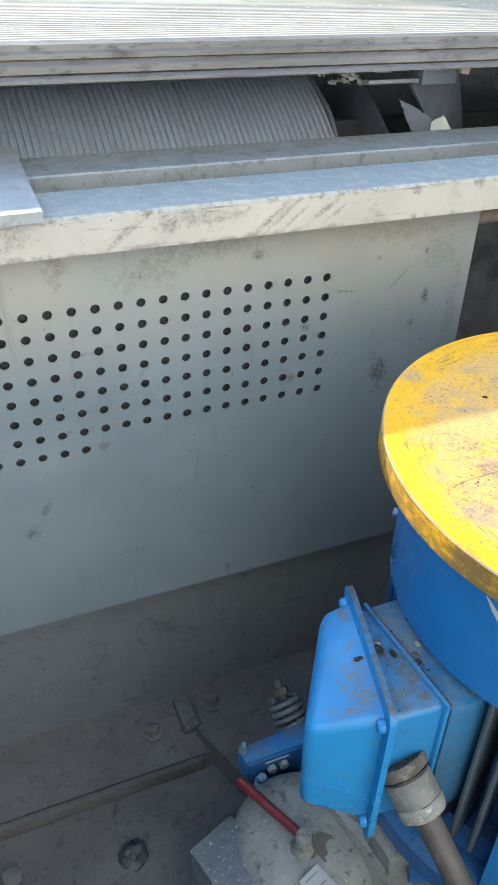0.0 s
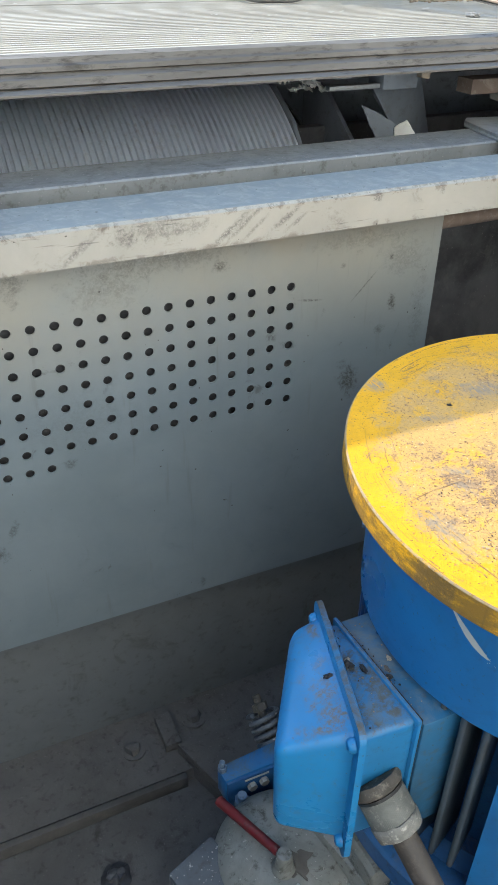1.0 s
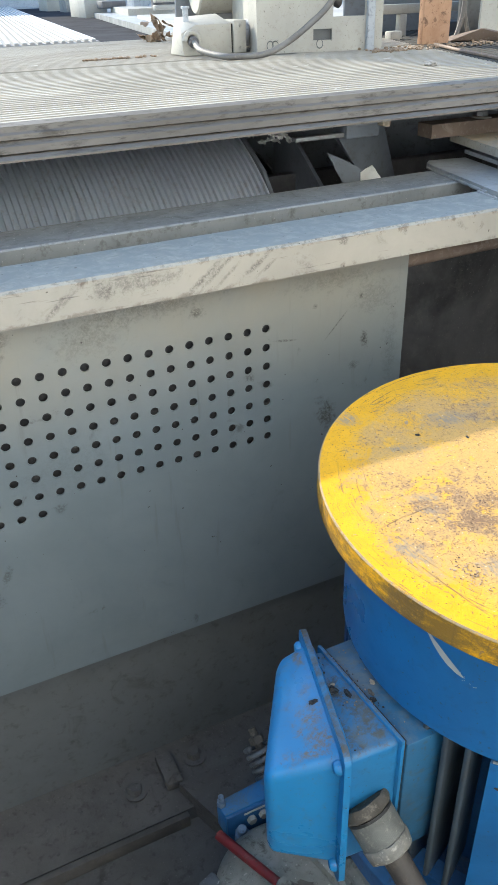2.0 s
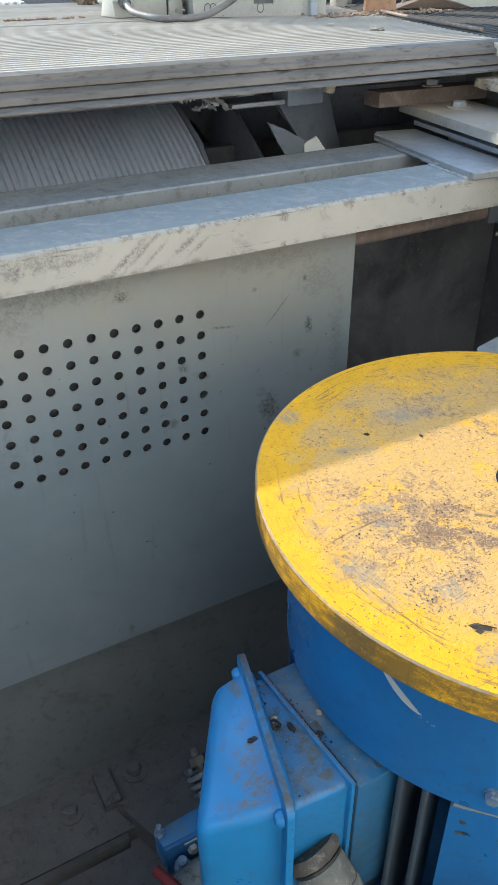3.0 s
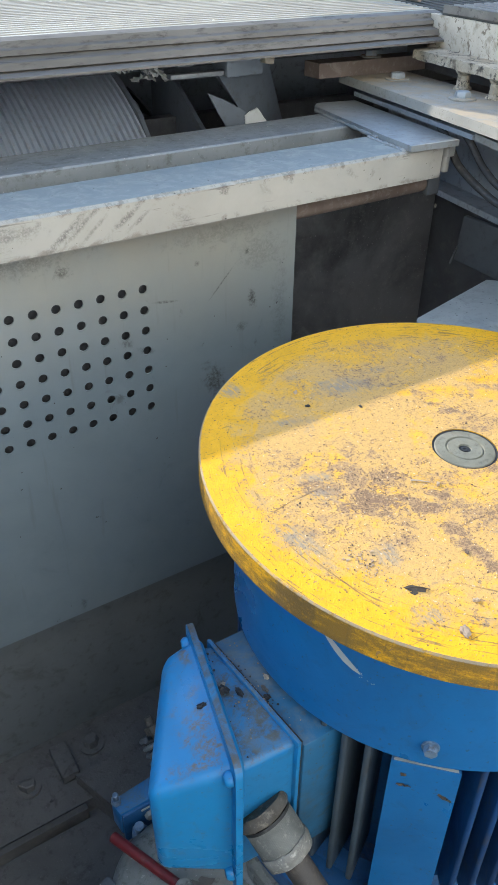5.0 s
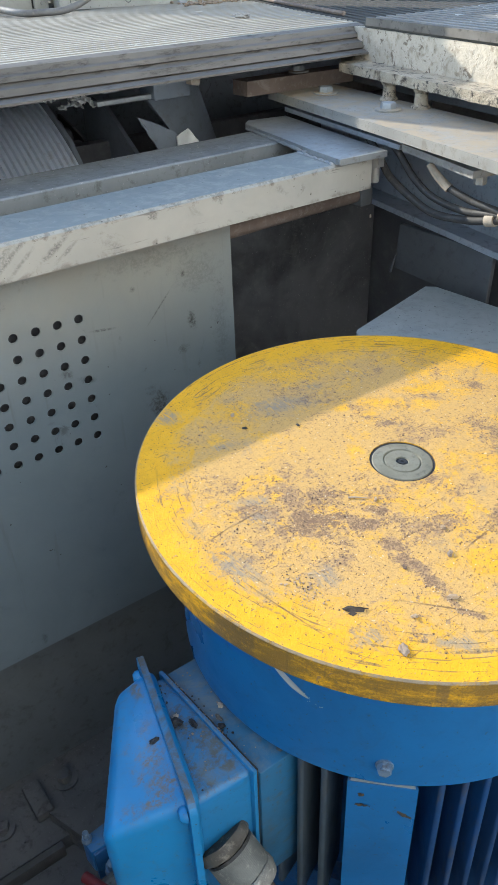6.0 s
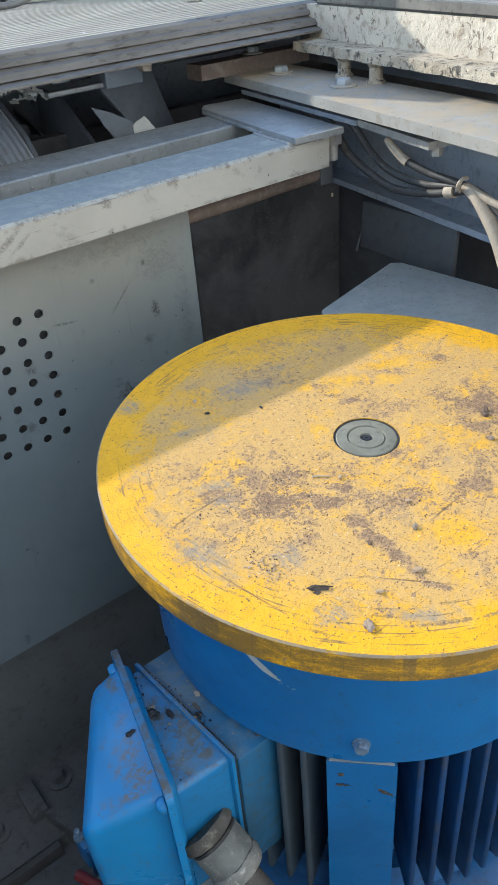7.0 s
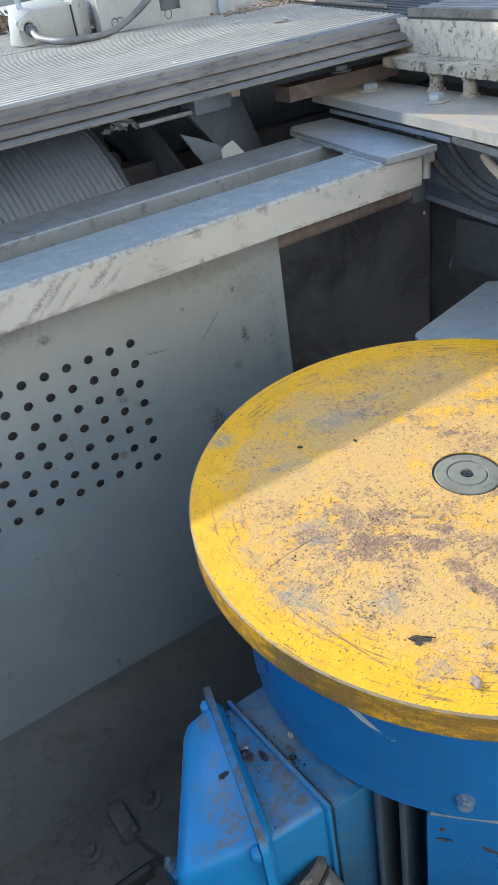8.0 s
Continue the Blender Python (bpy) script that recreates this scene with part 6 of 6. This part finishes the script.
part("ledge", box(0.908, 1.045, 4.75, 5.10, 0.9165, 1.0148, 0.006), WHITE, far)
part("pad", box(0.973, 1.117, 4.60, 4.72, 0.9669, 1.0043, 0.006), DARK, far, "dark rubber pad")
part("upright", box(1.028, 1.118, 5.10, 5.30, 0.9165, 1.6000, 0.006), STEEL, far)
part("upright", box(1.113, 1.208, 4.45, 4.57, 0.9165, 1.6000, 0.006), BLUEGREY, far)
part("louvre", box(1.054, 1.181, 3.90, 3.95, 1.0377, 1.0620, 0.006), WHITE, far)
part("louvre", box(1.050, 1.177, 3.90, 3.95, 0.9996, 1.0245, 0.006), WHITE, far)
part("louvre", box(1.046, 1.174, 3.90, 3.95, 0.9637, 0.9893, 0.006), WHITE, far)
part("louvre_back", box(1.090, 1.243, 4.05, 4.09, 0.9165, 1.6000, 0.006), DARK, far, "dark space behind the louvres")
part("back_sheet", box(-2.6, 4.2, 8.7, 8.72, 0.915, 2.6, 0.002), BLUEGREY, far)
pl = thing("far_plate", (-0.25, 2.5, 0.92), "sunlit white ribbed floor plate beyond the platform", "floor plate")
fp = ribbed_plate(2.38, 8.4, -2.0, 0.30, 0.935, 0.0, 0.025, 0.008, 0.013)
for v in fp.verts:
    x, y = v.co.x, v.co.y
    v.co.x, v.co.y = y + 0.141 * (x - 2.38), x
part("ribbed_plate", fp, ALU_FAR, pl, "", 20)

# ---- loose dirt ----
def scatter(name, label, category, spots, material, r0, r1, seed, m=None):
    rnd = random.Random(seed)
    bms = []
    for x, y, z in spots:
        r = rnd.uniform(r0, r1)
        bms.append(turned(pebble(r, rnd.random()), Matrix.Translation((x, y, z + r * 0.35)) @ Matrix.Rotation(rnd.uniform(0, 6.28), 4, "Z")))
    ob = solid(name, join(*bms), material, label, category, kind="stuff")
    if m is not None:
        ob.matrix_world = m


rnd = random.Random(11)


def on_wheel(q):
    """Keeps spots on the flywheel's face, off its hub."""
    return [(x, y, Z_TOP) for x, y in q if 0.030 < math.hypot(x - 0.0015, y - 0.003) < 0.212]


strewn = [(rnd.gauss(-0.01, 0.11), rnd.gauss(-0.04, 0.085)) for _ in range(420)]
for x, y, rx, ry, turn, a in DIRT_CLOUDS:
    c, sn = math.cos(radians(turn)), math.sin(radians(turn))
    for _ in range(int(4500 * a * (rx + ry) ** 2) + 3):
        u, w = rnd.gauss(0, 0.6) * rx, rnd.gauss(0, 0.6) * ry
        strewn.append((x + u * c - w * sn, y + u * sn + w * c))
scatter("grit", "brown grit scattered on the yellow flywheel", "grit", on_wheel(strewn), GRAIN, 0.00025, 0.0007, 2, LEAN)
heap = [(-0.1525 + rnd.gauss(0, 0.006), -0.060 + rnd.gauss(0, 0.010)) for _ in range(70)]
scatter("grit", "heap of brown and dark crumbs on the flywheel", "grit", on_wheel(heap), GRAIN, 0.0004, 0.0012, 12, LEAN)
spots = [(rnd.uniform(-0.255, -0.165), rnd.uniform(-0.05, 0.05), 0.5395) for _ in range(40)]
spots = [s for s in spots if s[0] > -0.235 - 0.26 * s[1] * 0 and s[0] > -0.24 + 0.25 * s[1] + 0.012]
scatter("grit", "brown grit on the terminal box", "grit", spots, RUBBLE, 0.0003, 0.0011, 3)
spots = [(rnd.uniform(0.52, 0.86), rnd.gauss(1.13, 0.022), 0.949) for _ in range(220)] + [(rnd.uniform(-0.03, 0.13), rnd.gauss(1.36, 0.008), 0.949) for _ in range(60)] + [(rnd.gauss(0.57, 0.03), rnd.gauss(1.10, 0.012), 0.949) for _ in range(50)]
scatter("rubble", "dry brown crumbs on the platform", "rubble", spots, RUBBLE, 0.0010, 0.0055, 4)
spots = [(rnd.uniform(-0.7, -0.24), rnd.uniform(0.0, 0.42), -0.02 if rnd.random() < 0.5 else 0.002) for _ in range(120)]
spots = [(x, y, 0.003 if y > 0.315 else -0.02) for x, y, z in spots]
scatter("grit", "small stones and grit on the pit floor", "grit", spots, FLOOR_MAT, 0.0012, 0.004, 5)
spots = [(rnd.uniform(-0.38, 0.2), rnd.uniform(0.51, 0.58), TOPZ) for _ in range(30)] + [(rnd.uniform(-0.38, -0.29), rnd.uniform(0.0, 0.08), 0.198) for _ in range(40)]
scatter("grit", "pale crumbs on the rear bar and gearbox", "grit", spots, CONCRETE, 0.0004, 0.0014, 6)
crumbs = [(rnd.gauss(-0.1505, 0.0045), rnd.gauss(-0.052, 0.008)) for _ in range(26)] + [(rnd.gauss(-0.154, 0.010), rnd.gauss(0.022, 0.004)) for _ in range(12)]
crumbs += [(rnd.gauss(-0.01, 0.085), rnd.gauss(-0.03, 0.07)) for _ in range(45)] + [(rnd.gauss(0.095, 0.022), rnd.gauss(-0.02, 0.03)) for _ in range(40)] + [(rnd.gauss(-0.10, 0.02), rnd.gauss(0.005, 0.02)) for _ in range(40)]
scatter("grit", "dark crumbs on the yellow flywheel", "grit", on_wheel(crumbs), CRUMB, 0.0003, 0.0010, 7, LEAN)
crack = [(-0.2104 + 0.0078 * q + rnd.gauss(0, 0.0007), 0.0575 - 0.122 * q, 0.5405) for q in (rnd.choice((0.2, 0.45, 0.6, 0.66)) + rnd.gauss(0, 0.06) for _ in range(38))]
scatter("grit", "brown-grey crumbs caught along the gasket", "grit", crack, RUBBLE, 0.0002, 0.0009, 16)
spots = [(*tb(rnd.uniform(-0.055, 0.055), rnd.gauss(-0.006, 0.004), 0)[:2], 0.5395) for _ in range(34)] + [(rnd.gauss(-0.2, 0.002), rnd.gauss(-0.02, 0.03), 0.5345) for _ in range(18)]
scatter("grit", "dark crumbs and seeds along the terminal box rim", "grit", spots, BLACK, 0.0004, 0.0015, 8)
leaves = []
for k in range(16):
    w = rnd.uniform(0.012, 0.022)
    leaves.append(crumple(turned(plate_grid(-w, w, -w * 0.6, w * 0.6, 6, 4), pose(0.315 + rnd.uniform(-0.045, 0.045), 1.83 + rnd.uniform(-0.02, 0.02), 0.955 + rnd.random() ** 2 * 0.045, rnd.uniform(0, 70), rnd.uniform(-60, 60), rnd.uniform(0, 180))), 50, 0.012, k))
solid("dry_leaves", join(*leaves), RUBBLE, "heap of curled dry brown leaves at the platform's far edge", "leaves", kind="stuff")
straw = solid("straw", tube([(-0.0660, -0.0060, Z_TOP + 0.0006), (-0.0610, -0.0095, Z_TOP + 0.0009), (-0.0545, -0.0150, Z_TOP + 0.0004)], lambda s: 0.0008 - 0.0005 * s, 6, 4), PALE, "pale dry straw lying on the flywheel", "straw")
straw.matrix_world = LEAN
leaf = thing("leaf_fragment", (-0.148, -0.102, Z_TOP), "dark crumpled dry leaf fragment lying on the flywheel", "leaf")
part("blade", crumple(hull([(-0.1545, -0.0960, Z_TOP + 0.0003), (-0.1480, -0.0985, Z_TOP + 0.0016), (-0.1415, -0.1050, Z_TOP + 0.0004), (-0.1440, -0.1065, Z_TOP + 0.0003), (-0.1520, -0.1005, Z_TOP + 0.0003), (-0.1500, -0.0975, Z_TOP + 0.0018)]), 300, 0.0008), DRY_LEAF, leaf)
part("blade", hull([(-0.1535, -0.1015, Z_TOP + 0.0002), (-0.1500, -0.1020, Z_TOP + 0.0014), (-0.1485, -0.1050, Z_TOP + 0.0003), (-0.1520, -0.1050, Z_TOP + 0.0002)]), DRY_LEAF, leaf, "brown torn piece")
part("stalk", tube([(-0.1535, -0.0975, Z_TOP + 0.0008), (-0.147, -0.1015, Z_TOP + 0.0022), (-0.140, -0.1065, Z_TOP + 0.0006)], 0.0004, 6, 4), DRY_LEAF, leaf)
leaf.matrix_world = LEAN @ Matrix.Translation((-0.148 + 0.0087, -0.102 + 0.0097, Z_TOP))
for i, (x, y, z, r, mt, lab) in enumerate(((-0.137, -0.134, Z_TOP, 0.0038, RUBBLE, "small brown stone on the flywheel near its rim"), (-0.112, -0.119, Z_TOP, 0.0022, GRAIN, "small tan stone chip on the flywheel"),
                                          (-0.0507, -0.0199, Z_TOP, 0.0022, GRAIN, "small tan stone chip on the flywheel"), (-0.033, -0.072, Z_TOP, 0.0022, GRAIN, "small tan stone chip on the flywheel"), (-0.0497, -0.0936, Z_TOP, 0.0024, RUBBLE, "small brown stone chip on the flywheel"),
                                          (-0.0849, -0.0841, Z_TOP, 0.0018, CRUMB, "dark crumb on the flywheel"), (-0.0795, -0.1223, Z_TOP, 0.0026, GRAIN, "small tan stone chip on the flywheel"), (0.0965, -0.0397, Z_TOP, 0.0038, CRUMB, "dark clod on the flywheel"), (0.103, -0.036, Z_TOP, 0.0028, CRUMB, "brown clod on the flywheel"),
                                          (0.0726, -0.0641, Z_TOP, 0.0032, RUBBLE, "brown clod on the flywheel"), (-0.0718, 0.139, Z_TOP, 0.0022, GRAIN, "small tan stone chip on the flywheel"), (-0.0747, 0.1164, Z_TOP, 0.0020, BLACK, "dark seed husk on the flywheel"), (-0.0347, 0.093, Z_TOP, 0.0016, BLACK, "dark seed husk on the flywheel"),
                                          (-0.2300, 0.0090, 0.5397, 0.0046, BLACK, "dark crumb on the terminal box"), (-0.2190, -0.0003, 0.5397, 0.0034, BLACK, "dark crumb on the terminal box"),
                                          (-0.2000, -0.0130, 0.5347, 0.0030, BLACK, "dark crumb on the terminal box"), (-0.1973, -0.0055, 0.5347, 0.0026, LOCK, "brown crumb beside the terminal box rim"),
                                          (-0.1897, 0.0041, 0.5347, 0.0028, PALE, "small pale stone chip on the terminal box"), (-0.2526, 0.0005, 0.5455, 0.0036, BLACK, "dark seed husk on the terminal box cover"),
                                          (-0.2266, 0.0137, 0.5397, 0.0024, PALE, "small pale stone chip on the terminal box"),
                                          (0.43, 0.80, 0.949, 0.010, CONCRETE, "small stone on the platform"))):
    chip = solid("stone_chip", turned(chip_stone(r, 40 + i), Matrix.Translation((x, y, z + r * 0.3))), mt, lab, "stone chip", angle=14)
    if 0.7 < z < 0.9:
        chip.matrix_world = LEAN
